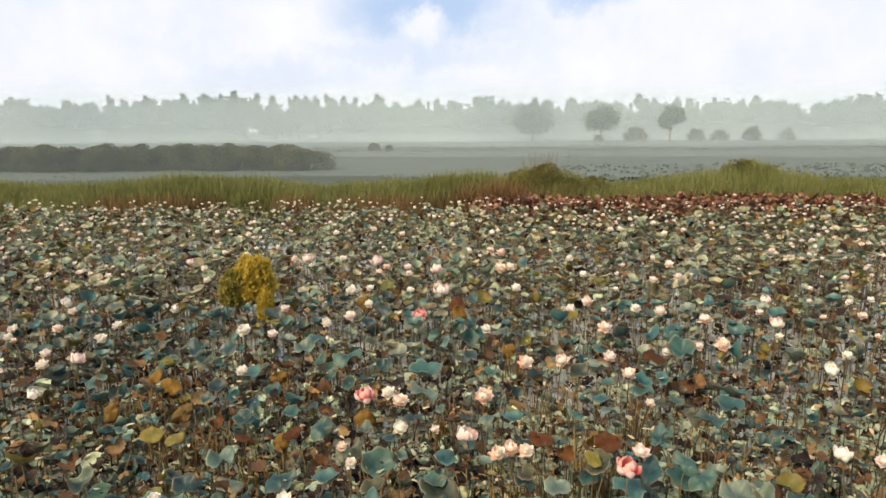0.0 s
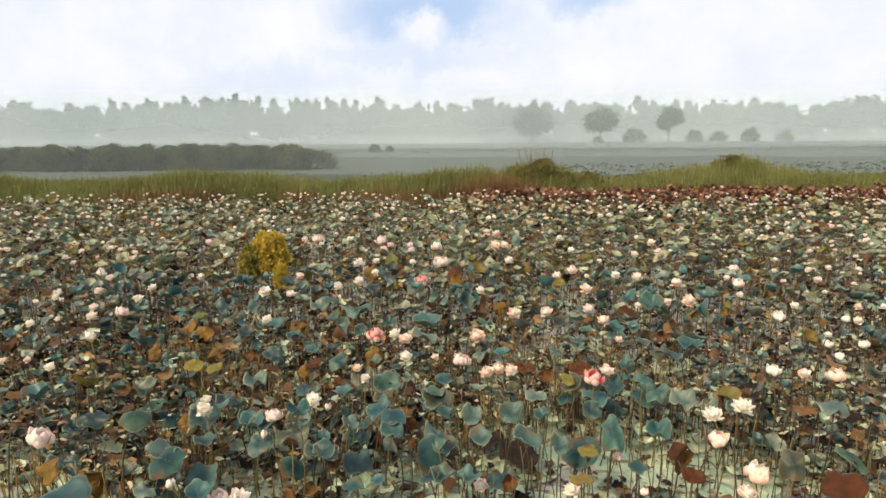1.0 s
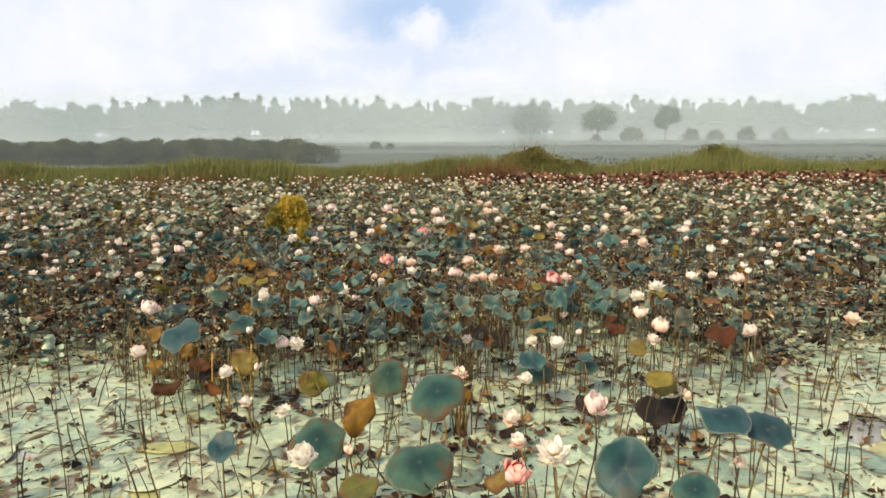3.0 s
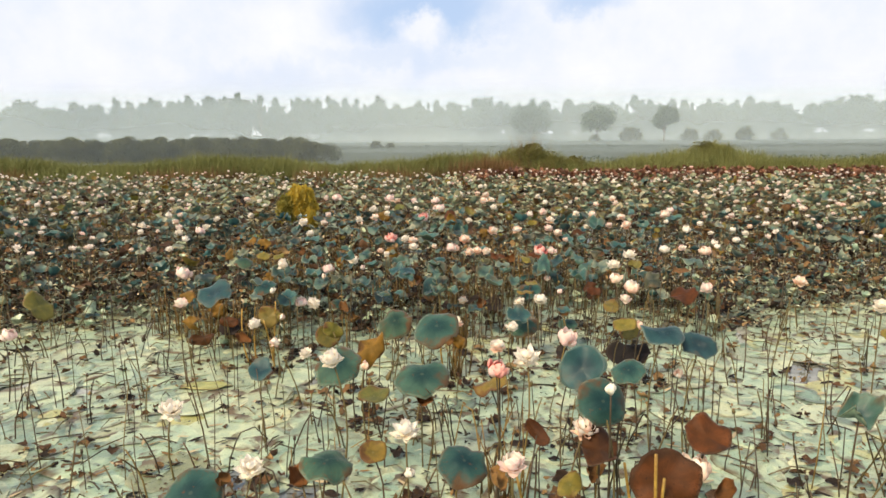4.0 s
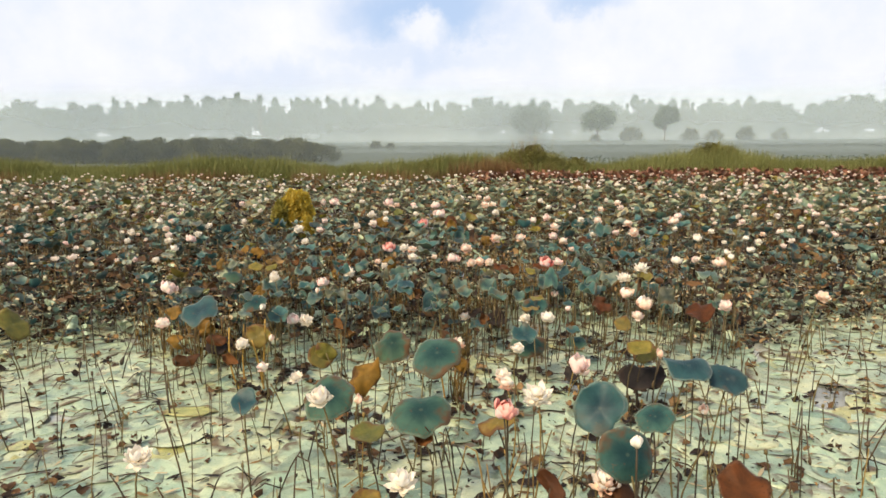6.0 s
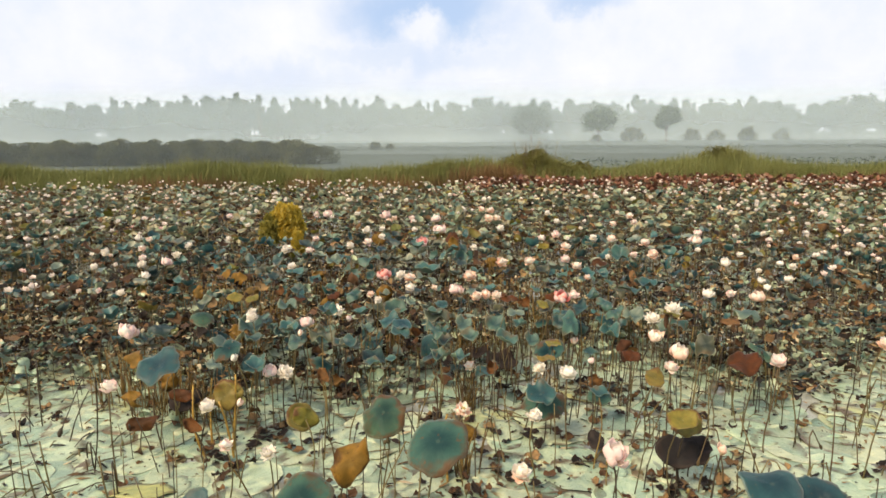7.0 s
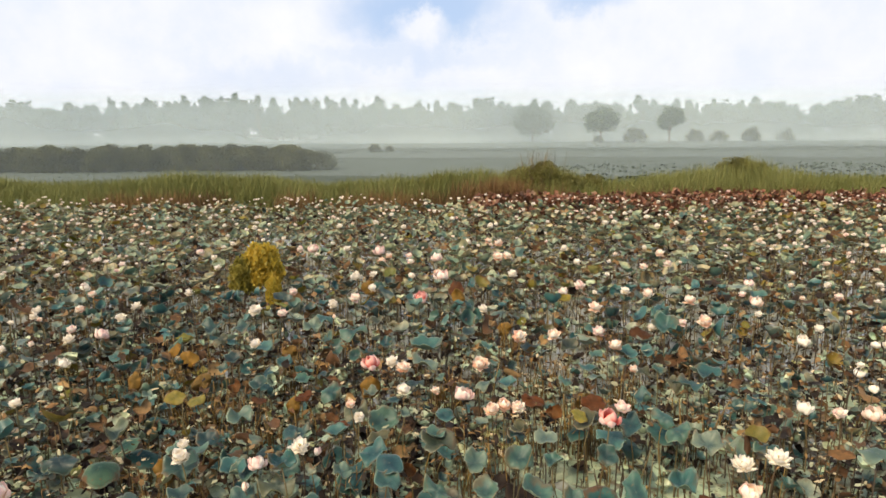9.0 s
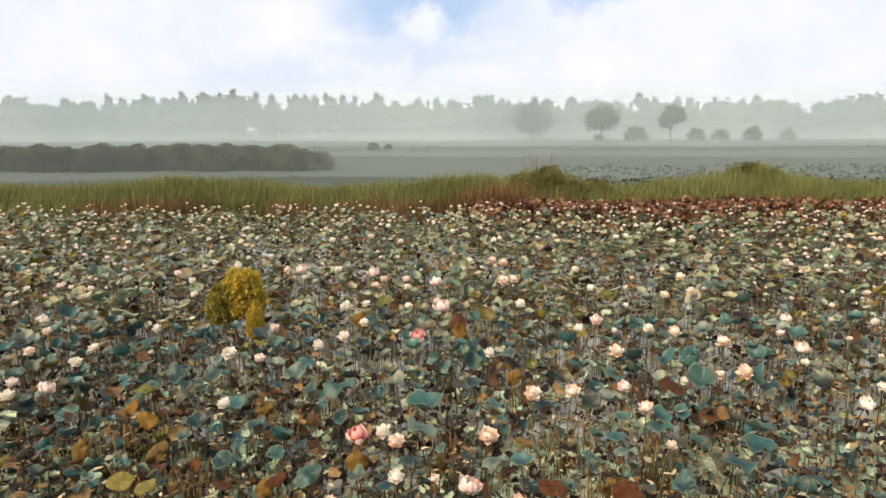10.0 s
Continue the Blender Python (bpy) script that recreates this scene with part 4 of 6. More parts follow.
# ---- standing leaves in the open water and at the field's edge: x, y, height, radius, lean, way ----
GREEN_LEAVES = [
    (0.97, 3.95, 1.12, 0.15, 60, 280), (1.17, 4.15, 1.235, 0.1, 35, 250), (-0.13, 5.17, 0.82, 0.21, 26, 270),
    (-0.02, 5.85, 1, 0.21, 25, 270), (-0.85, 5.55, 0.78, 0.2, 32, 280),
    (-0.6, 3.65, 0.93, 0.145, 5, 330), (-1.48, 3.93, 0.57, 0.18, 35, 270), (0.16, 4.05, 0.7, 0.15, 25, 300), 
    (-0.46, 6.78, 0.77, 0.19, 35, 270), (0.98, 7.69, 0.45, 0.21, 25, 270), (1.6, 8.08, 0.35, 0.12, 15, 270), (-2.25, 8.4, 0.76, 0.15, 25, 270), (-2.56, 8.57, 1.08, 0.13, 12, 250),
]
BLUE_LEAVES = [(1.01, 4.68, 1.04, 0.18, 60, 250), (-2.6, 7.6, 0.86, 0.21, 30, 235), (-1.53, 5.63, 0.68, 0.12, 30, 270), (1.66, 4.95, 1.22, 0.17, 20, 270), (1.97, 5.04, 1.08, 0.135, 45, 260), (-0.46, 9.1, 0.8, 0.14, 20, 270)]
EDGE_LEAVES = [
    (-2, 8.5, 0.5, 0.17, 30, 270), (1.3, 8.18, 1.08, 0.15, 20, 280), (2.1, 9.9, 0.8, 0.14, 30, 230), (-1.22, 8.61, 1.07, 0.14, 20, 300),
    (-1.33, 8.85, 0.75, 0.16, 15, 270), (3.28, 13.5, 0.85, 0.16, 10, 270), (2.97, 12.36, 0.9, 0.2, 30, 240), (-1.18, 12.24, 0.94, 0.2, 12, 270),
    (-0.06, 8.5, 0.9, 0.13, 22, 270), (0.91, 7.5, 0.6, 0.16, 25, 270), (3.47, 8.93, 0.95, 0.18, 15, 270), (2.6, 8, 0.9, 0.13, 30, 250),
    (-2.83, 9.36, 0.95, 0.16, 12, 270), (-1.35, 9.39, 0.95, 0.13, 20, 260),
]
YELLOW_LEAVES = [
    (0.4, 5.07, 0.76, 0.13, 30, 200), (-0.45, 4.49, 0.52, 0.1, 35, 300), (0.78, 3.9, 0.62, 0.095, 25, 270), (-1.98, 7.5, 0.6, 0.13, 70, 270), (2.0, 6.85, 0.62, 0.13, 40, 230), (-1.35, 7.74, 0.28, 0.15, 60, 300),
    (-0.51, 5.14, 0.65, 0.13, 10, 270), (-1.17, 7.16, 0.55, 0.12, 75, 300), (1.9, 6.7, 0.72, 0.12, 25, 250), (-2, 7.69, 0.58, 0.14, 60, 270), (2.08, 7.88, 0.6, 0.13, 25, 290),
]
BROWN_LEAVES = [
    (0.97, 4, 0.8, 0.17, 15, 270), (0.63, 4.24, 0.78, 0.11, 60, 240), (1.72, 4.23, 0.75, 0.17, 25, 260),
    (2, 8.65, 0.6, 0.15, 60, 300), (3, 8, 0.7, 0.2, 20, 270), (-2.75, 7.5, 0.35, 0.15, 50, 270), (-2.6, 8.0, 0.4, 0.13, 65, 270), (0.23, 14.9, 0.8, 0.2, 35, 270),
]
LOW_DARK_LEAVES = [(0.75, 9.55, 0.16, 0.24, 8, 270), (0.45, 9.8, 0.18, 0.18, 10, 240), (1.42, 7.47, 0.16, 0.1, 30, 260), (1.95, 6.9, 0.34, 0.18, 40, 270), (2.15, 7.0, 0.3, 0.15, 35, 240), (-1.05, 8.95, 0.12, 0.14, 20, 270), (-2.6, 8.1, 0.3, 0.16, 35, 270)]
FAN_LEAVES = [(1.27, 3.72, 0.75, 0.2, 60, 265)]
ORANGE_LEAVES = [(-0.8, 3.88, 0.68, 0.12, 30, 270), (-0.12, 5.1, 0.66, 0.12, 60, 260), (-1.3, 4.0, 0.6, 0.07, 40, 270), (0.35, 3.95, 0.62, 0.1, 30, 320), (1.75, 4.0, 0.5, 0.11, 50, 250), (1.1, 4.6, 0.3, 0.12, 40, 270), (-2.2, 7.3, 0.4, 0.12, 50, 270), (0.1, 6.9, 0.5, 0.11, 50, 250), (1.5, 8.0, 0.5, 0.12, 50, 290), (-0.3, 9.3, 0.6, 0.1, 40, 270), (-1.2, 8.2, 0.5, 0.12, 40, 250), (2.06, 8.83, 0.5, 0.14, 65, 300), (-1.2, 8.9, 0.14, 0.13, 25, 270), (1.1, 10.2, 0.7, 0.12, 40, 270), (-2.3, 10.9, 0.7, 0.12, 40, 250), (0.55, 8.5, 0.45, 0.11, 40, 270)]
AMBER_LEAVES = [
    (-3.0, 7.8, 0.45, 0.14, 70, 250), (-2.75, 8.1, 0.5, 0.13, 75, 280),
    (-1.3, 15.2, 0.78, 0.2, 70, 270), (-0.84, 11.0, 0.66, 0.16, 75, 260), (0.88, 12.95, 0.72, 0.14, 70, 280), (1.53, 10.57, 0.66, 0.16, 70, 270), (-1.63, 10.67, 0.6, 0.12, 60, 270), (-2.15, 14.17, 0.72, 0.13, 70, 260),
    (-2.02, 12.19, 0.66, 0.14, 75, 280), (-2.9, 8.35, 0.55, 0.17, 70, 270), (-3.3, 8.5, 0.6, 0.15, 65, 250), (-2.45, 9.3, 0.6, 0.14, 70, 270), (0.22, 7.1, 0.42, 0.1, 75, 270), (0.26, 14.6, 0.75, 0.16, 70, 270), (-3.2, 11.8, 0.72, 0.16, 70, 270), (-3.55, 12.2, 0.7, 0.15, 60, 250), (-2.85, 11.3, 0.62, 0.14, 70, 280), (-3.7, 11.4, 0.6, 0.14, 70, 270), (-0.66, 6.25, 0.66, 0.19, 35, 270),
]
# leaves of the dense field: x, y, radius, lean towards the open water
LEAF_TOP = 0.72
INNER_LEAVES = [
    (-1.9, 13.12, 0.15, 16), (-2.61, 11.73, 0.12, 26), (-2.41, 12.24, 0.17, 13), (-1.96, 11.69, 0.1, 23), (-2.64, 11.45, 0.09, 10), (-2.06, 10.93, 0.11, 52), (-1.11, 11.84, 0.09, 68), (-1.43, 11.31, 0.08, 33),
    (-1.61, 11.05, 0.11, 6), (-1.23, 10.76, 0.13, 31), (-0.79, 10.68, 0.11, 2), (-0.33, 12.7, 0.12, 14), (-0.21, 12.12, 0.22, 0), (0.35, 12.79, 0.11, 20), (-2.03, 10.13, 0.13, 20), (-1.02, 9.79, 0.13, -9),
    (-1.36, 9.79, 0.12, 2), (-0.53, 10.54, 0.09, 15), (-0.33, 10.97, 0.11, 16), (0.01, 10.15, 0.11, 43), (0.46, 10.95, 0.12, 8), (0.71, 10.89, 0.12, 11), (0.68, 9.77, 0.1, 0), (-3.37, 13.03, 0.19, 11),
]
MORE_INNER_LEAVES = [
    (-0.08, 9.69, 0.11, 11), (-0.6, 9.61, 0.11, -2), (1.92, 11.85, 0.1, 15), (2.31, 11.78, 0.12, 17), (2.6, 11.95, 0.1, 24), (1.66, 12.18, 0.16, 17), (1.39, 11.07, 0.09, 12), (1.73, 11.11, 0.12, -3),
    (2.32, 11.27, 0.12, 22), (2.53, 11.34, 0.1, 14), (2.06, 10.49, 0.14, 0), (0.92, 9.6, 0.13, 3), (1.53, 9.63, 0.16, 18), (-3.08, 12.64, 0.12, 13), (-2.44, 12.84, 0.1, 20), (-0.23, 11.53, 0.18, 9),
    (3.34, 13.68, 0.15, 33), (-1.82, 13.52, 0.17, 12), (-2.92, 13.07, 0.15, 8), (-0.98, 13.26, 0.12, 13), (0.58, 12.1, 0.12, 10),
]
FRONT_LEAVES = [
    (-2.21, 9.14, 0.15, 17), (-1.77, 9.13, 0.12, 17), (-1.59, 8.74, 0.12, 9), (-0.99, 8.54, 0.13, 6), (-0.62, 9.35, 0.14, 18), (-0.46, 8.92, 0.13, 11), (-0.85, 9.06, 0.09, 18), (-0.06, 9.6, 0.16, 3),
    (0.26, 9.21, 0.12, 28), (0.7, 9.8, 0.1, 1), (0.65, 9.33, 0.13, 33), (0.02, 8.62, 0.12, 15), (0.32, 8.77, 0.12, 8), (-0.01, 8.17, 0.12, 7), (-0.51, 8.14, 0.07, 4), (-0.11, 8.17, 0.08, 1),
    (-0.69, 8.06, 0.1, 1), (0.92, 9.2, 0.1, 6), (1.4, 9.31, 0.11, 39), (1.89, 8.84, 0.14, 18), (0.98, 8.65, 0.1, 31), (1.76, 9.85, 0.14, 16), (2.2, 9.77, 0.13, 20), (2.35, 9.49, 0.14, 13),
]
SIDE_LEAVES = [
    (3.02, 11.16, 0.17, 9), (1.54, 8.27, 0.1, -1), (2.23, 11.63, 0.15, 13), (1.74, 11.41, 0.13, 17), (-1.83, 7.96, 0.11, 12), (-2.06, 8.75, 0.11, 9), (0.19, 8.17, 0.1, 0), (2.7, 10.86, 0.16, 17),
    (-2.25, 9.41, 0.21, 11), (-2.35, 8.56, 0.16, 21), (-2.25, 8.01, 0.08, 6), (-1.02, 8.53, 0.14, 16), (-1.67, 9.12, 0.13, 13), (1.37, 7.22, 0.1, 3),
]
GOLD_LEAVES = [
    (1.34, 10.09, 0.09, 33), (1.53, 9.7, 0.08, 39), (-2.61, 10.52, 0.09, 42), (-2.87, 10.62, 0.11, 41), (1.2, 8.53, 0.09, 6), (1.06, 8.14, 0.09, 3),
]
COPPER_LEAVES = [
    (-1.5, 10.59, 0.09, 27), (-1.12, 10.16, 0.07, 39), (1.54, 10.38, 0.13, 51), (0.94, 10.5, 0.13, 22), (-1.97, 10.6, 0.09, 27), (2.73, 12.59, 0.16, 33), (1.93, 8.17, 0.09, 62), (-1.5, 10.62, 0.09, 23),
    (-0.98, 9.93, 0.09, 19), (-0.29, 8.7, 0.07, 10),
]
KNOWN_LEAVES = [row[:2] for row in INNER_LEAVES + MORE_INNER_LEAVES + FRONT_LEAVES + SIDE_LEAVES + GOLD_LEAVES + COPPER_LEAVES]
rng = random.Random(21)
for rows, kind, label in ((INNER_LEAVES + MORE_INNER_LEAVES + FRONT_LEAVES + SIDE_LEAVES, "cup", "blue-green cupped lotus leaf in the dense field"),
                          (GOLD_LEAVES, "yellow", "yellow-green lotus leaf in the dense field"), (COPPER_LEAVES, "brown", "withered copper-brown lotus leaf in the dense field")):
    for x, y, size, tilt in rows:
        leaf(rng, x, y, LEAF_TOP + rng.uniform(-0.02, 0.02), size * 1.05, max(3, 0.7 * tilt + 2), 270 + rng.uniform(-35, 35), kind, label, "field lotus leaves")
for rows, kind, label in ((GREEN_LEAVES, "dome", "blue-green lotus leaf standing tilted over the water"), (BLUE_LEAVES, "blue", "dark blue-green lotus leaf tilted on its stalk"), (LOW_DARK_LEAVES, "dark", "blackish-brown withered lotus leaf low over the water"), (FAN_LEAVES, "fan", "large copper-brown withered lotus leaf hanging on its stalk"), (AMBER_LEAVES, "amber", "golden-brown lotus leaf hanging folded on its stalk"), (ORANGE_LEAVES, "orange", "crumpled orange-brown withered lotus leaf"), (EDGE_LEAVES, "green", "blue-green cupped lotus leaf at the edge of the dense field"),
                          (YELLOW_LEAVES, "yellow", "yellowing lotus leaf drooping on its stalk"), (BROWN_LEAVES, "brown", "withered rust-brown lotus leaf hanging on its stalk")):
    for row in rows:
        leaf(rng, *row, kind, label)

# ---- flowers: x, y, height, size ----
NEAR_WHITE = [
    (-0.21, 4.29, 0.82, 0.19), (0.63, 4.74, 1.15, 0.2), (-0.74, 4.7, 1.15, 0.19), (-0.95, 3.44, 1.04, 0.15), (-1.76, 4.39, 0.93, 0.18), (1.17, 7.6, 0.79, 0.2),
    (-1.57, 8.08, 0.65, 0.19), (2.49, 8.6, 1.13, 0.19), (2.35, 8.83, 0.95, 0.19), (-1.2, 9.1, 0.99, 0.17), (0.78, 7.02, 0.64, 0.16), (1.02, 8.23, 0.6, 0.15), (-1.4, 6.8, 0.45, 0.15), (-2.1, 7.4, 0.58, 0.18),
]
NEAR_PEACH = [(0.42, 4.64, 1.24, 0.12), (0.91, 4.13, 0.9, 0.19), (2.33, 8.7, 0.78, 0.15), (0.5, 5.7, 0.88, 0.16), (1.64, 4.17, 0.6, 0.17), (2.37, 8.1, 0.8, 0.17), (0.18, 7.06, 0.7, 0.16), (0.3, 8.3, 0.6, 0.14)]
NEAR_PINK = [(0.36, 3.25, 1.14, 0.15), (1.14, 5.95, 0.87, 0.16), (-1.65, 6.54, 0.64, 0.13), (2.29, 8.04, 0.67, 0.17), (-2.75, 7.01, 0.93, 0.17), (-3.33, 8.52, 0.93, 0.18), (3.05, 7.49, 0.93, 0.18), (-1.7, 8.05, 0.65, 0.14), (-1.53, 9.04, 0.85, 0.12)]
BUDS = [(-1.72, 7.1, 0.73), (-0.18, 4.12, 0.59), (1.0, 3.91, 1.22), (1.87, 5.15, 0.82), (1.69, 5.57, 1.08), (1.35, 8.2, 0.88), (1.43, 7.82, 0.81), (-0.6, 5.3, 0.85), (-0.98, 3.6, 0.62), (-1.56, 8.76, 0.8), (-1.1, 9.3, 0.8), (-1.55, 12.94, 0.93), (-2.03, 7.99, 0.8)]
FIELD = 0.93  # the height at which most flowers of the dense field stand
FIELD_WHITE = [
    (-2.17, 9.05, 0.17), (-2.21, 9.23, 0.12), (-0.79, 9.73, 0.12), (-0.42, 10.37, 0.17), (-0.59, 11.21, 0.17), (-2.35, 11.84, 0.16), (2.78, 12.38, 0.14),
    (0.59, 13.37, 0.17), (-2.82, 13.41, 0.22), (-1.69, 13.71, 0.2), (3.01, 14.39, 0.19), (-4.2, 14.46, 0.19), (-1.2, 14.72, 0.17), (-1.6, 15.66, 0.23), (1.3, 15.71, 0.22),
    (-1.29, 15.77, 0.16), (-4.41, 16.42, 0.18), (2.71, 16.75, 0.19), (-4.86, 17.48, 0.18), (2.76, 18.3, 0.2), (-2.18, 18.45, 0.19), (-4.4, 18.84, 0.22), (0.6, 19.16, 0.24),
]
FAR_WHITE = [(5.92, 21.5, 0.24), (-1.08, 21.75, 0.2), (-5.25, 21.81, 0.2), (1.35, 21.86, 0.22), (-2.91, 22.02, 0.2), (4.71, 22.34, 0.2), (5.0, 22.43, 0.2), (-1.93, 22.59, 0.19), (0.3, 23.39, 0.2), (6.27, 23.49, 0.2), (5.82, 24.25, 0.2), (-1.61, 24.43, 0.2)]
FAR_CREAM = [
    (-6.21, 22.14, 0.15), (-5.5, 20.3, 0.13), (-5.02, 19.18, 0.14), (-5.08, 18.71, 0.12), (-4.4, 19.61, 0.13), (-3.94, 19.79, 0.16), (-4.97, 22.29, 0.14), (-5.84, 26.73, 0.17), (-7.53, 25.82, 0.16),
    (-8.42, 29.35, 0.15), (-2.08, 27.65, 0.16), (-0.99, 27.62, 0.16), (-0.59, 27.61, 0.18), (-1.34, 26.18, 0.13), (1.53, 22.13, 0.17), (0.67, 29.23, 0.17), (5.21, 26.27, 0.17), (3.32, 27.19, 0.18),
    (3.75, 24.88, 0.14), (4.54, 18.25, 0.15), (8.04, 27.66, 0.18), (6.71, 27.39, 0.16), (7.42, 28.0, 0.16), (6.7, 22.19, 0.17), (-0.58, 15.63, 0.16), (2.47, 14.26, 0.1), (3.01, 15.57, 0.11),
]
FIELD_PINK = [
    (1.69, 9.9, 0.17), (0.19, 10.25, 0.16), (2.04, 12.23, 0.2), (3.27, 12.58, 0.16), (-2.36, 13.2, 0.17), (-1.42, 14.08, 0.21), (1.98, 14.38, 0.2), (-2.48, 14.45, 0.18), (5.24, 14.76, 0.16),
    (2.34, 14.81, 0.22), (-0.01, 15.58, 0.22), (4.46, 16.51, 0.19), (-0.64, 16.89, 0.18), (-0.12, 17.29, 0.2), (-0.71, 17.52, 0.19), (-1.39, 18.12, 0.22), (-5.39, 18.12, 0.22), (-3.23, 18.42, 0.2), (-2.95, 18.47, 0.22),
]
FIELD_ROSE = [(0.4, 4.62, 1.09, 0.13), (1.47, 9.5, 1.01, 0.16), (-0.81, 11.08, 0.96, 0.18), (-0.35, 14.1, 0.92, 0.19)]
FIELD_PEACH = [
    (0.45, 9.89, 0.17), (0.57, 9.98, 0.17), (0.71, 9.94, 0.16), (-0.91, 10.01, 0.11), (-0.09, 10.32, 0.11), (2.09, 10.87, 0.12), (-0.46, 11.0, 0.18), (0.42, 11.12, 0.21), (2.12, 11.69, 0.2),
    (0.99, 12.1, 0.21), (1.44, 12.15, 0.21), (3.64, 12.72, 0.22), (2.28, 13.44, 0.22), (3.83, 13.77, 0.23), (3.32, 14.19, 0.23), (-0.1, 15.87, 0.16), (3.9, 16.29, 0.17), (-1.25, 17.01, 0.2),
    (1.17, 17.47, 0.27), (1.38, 17.52, 0.22), (-1.14, 17.54, 0.19), (4.68, 17.65, 0.23), (1.35, 19.13, 0.24), (1.11, 19.35, 0.23),
]
rng = random.Random(8)
WHITE_L, PINK_L, PEACH_L, ROSE_L = "open white lotus flower above the leaves", "pale pink lotus flower above the leaves", "peach-tinted lotus flower above the leaves", "deep rose lotus flower, half closed, above the leaves"
for x, y, z, s in NEAR_WHITE:
    flower(rng, x, y, z, s, "white", rng.choice(("ragged", "ragged", "full")), "open white lotus flower standing over the floating pads")
for x, y, z, s in NEAR_PEACH:
    flower(rng, x, y, z, s, "peach", rng.choice(("ragged", "full", "globe")), "peach-tinted lotus flower standing over the floating pads")
for x, y, z, s in NEAR_PINK:
    flower(rng, x, y, z, s, "pink", rng.choice(("ragged", "globe", "full")), "pale pink lotus flower standing over the floating pads")
for x, y, z in BUDS:
    flower(rng, x, y, z, 0.085, rng.choice(("white", "pink", "peach")), "bud", "closed pale lotus bud on a thin stalk")
for x, y, s in FIELD_WHITE + FAR_WHITE + FAR_CREAM:
    flower(rng, x, y, FIELD, s, "white", rng.choice(("open", "full", "full")), WHITE_L)
for x, y, s in FIELD_PINK:
    flower(rng, x, y, FIELD, s, "pink", rng.choice(("full", "full", "globe")), PINK_L)
for x, y, z, s in FIELD_ROSE:
    flower(rng, x, y, z, s, "rose", "globe", ROSE_L)
for x, y, s in FIELD_PEACH:
    flower(rng, x, y, FIELD, s, "peach", rng.choice(("open", "full", "full")), PEACH_L)


# ---- the dense field: joined leaves, stalks, flowers and litter ----
def edge_of_field(x):
    """Where the dense field begins."""
    bay = math.exp(-((x - 1.7) / 0.95) ** 4)  # a bay of open water
    return 9.5 + 0.3 * math.sin(1.1 * x + 0.5) + 0.2 * math.sin(2.7 * x) - (0.5 if x < -2.2 else 0) + 0.95 * bay


def thick(x, y):
    """Leaves to the square metre."""
    d = y - edge_of_field(x)
    if d < 3.2 and abs(x) < 0.44 * y:
        d *= 0.75
    if 0.2 < x < 3.4 and d < 2.6:
        d *= 0.5
    thin = 0.72 if x > 0.4 and y < 17 else 1.0
    patch = thin * 0.75 + 0.5 * noise.noise(Vector((x * 0.45, y * 0.45, 3.0)))
    return 0.0 if d < 0 else min(29.0, 3.0 + 8.5 * d) * patch


rng = random.Random(31)
fresh = [leaf_shape(rng, 3, 13, rng.uniform(0.3, 0.95), rng.uniform(0.06, 0.16), rng.choice((0, 0.3, 0.5, 0.9)), droop=rng.choice((0, 0, 0.7)), shell=False) for _ in range(9)]
plain_leaf = [leaf_shape(rng, 2, 9, rng.uniform(0.3, 0.95), rng.uniform(0.06, 0.16), rng.choice((0, 0.3, 0.5, 0.9)), droop=rng.choice((0, 0, 0.7)), shell=False) for _ in range(9)]
dead = [leaf_shape(rng, 2, 9, 0.1, 0.16, rng.uniform(0.1, 1.1), rng.uniform(0, 0.9), shell=False) for _ in range(9)]
stalks = [stem_shape(rng, 3, 3, 0.0065, 0.06) for _ in range(5)]
dead_near = [leaf_shape(rng, 3, 14, 0.1, 0.16, rng.uniform(0.1, 1.1), rng.uniform(0, 0.9), shell=False) for _ in range(9)]
near_picks, far_picks, yellow_picks, dead_picks, stalk_picks, yellow_near, dead_close, shade_close, low_pads = [], [], [], [], [], [], [], [], []
standing = 0
y = 7.4
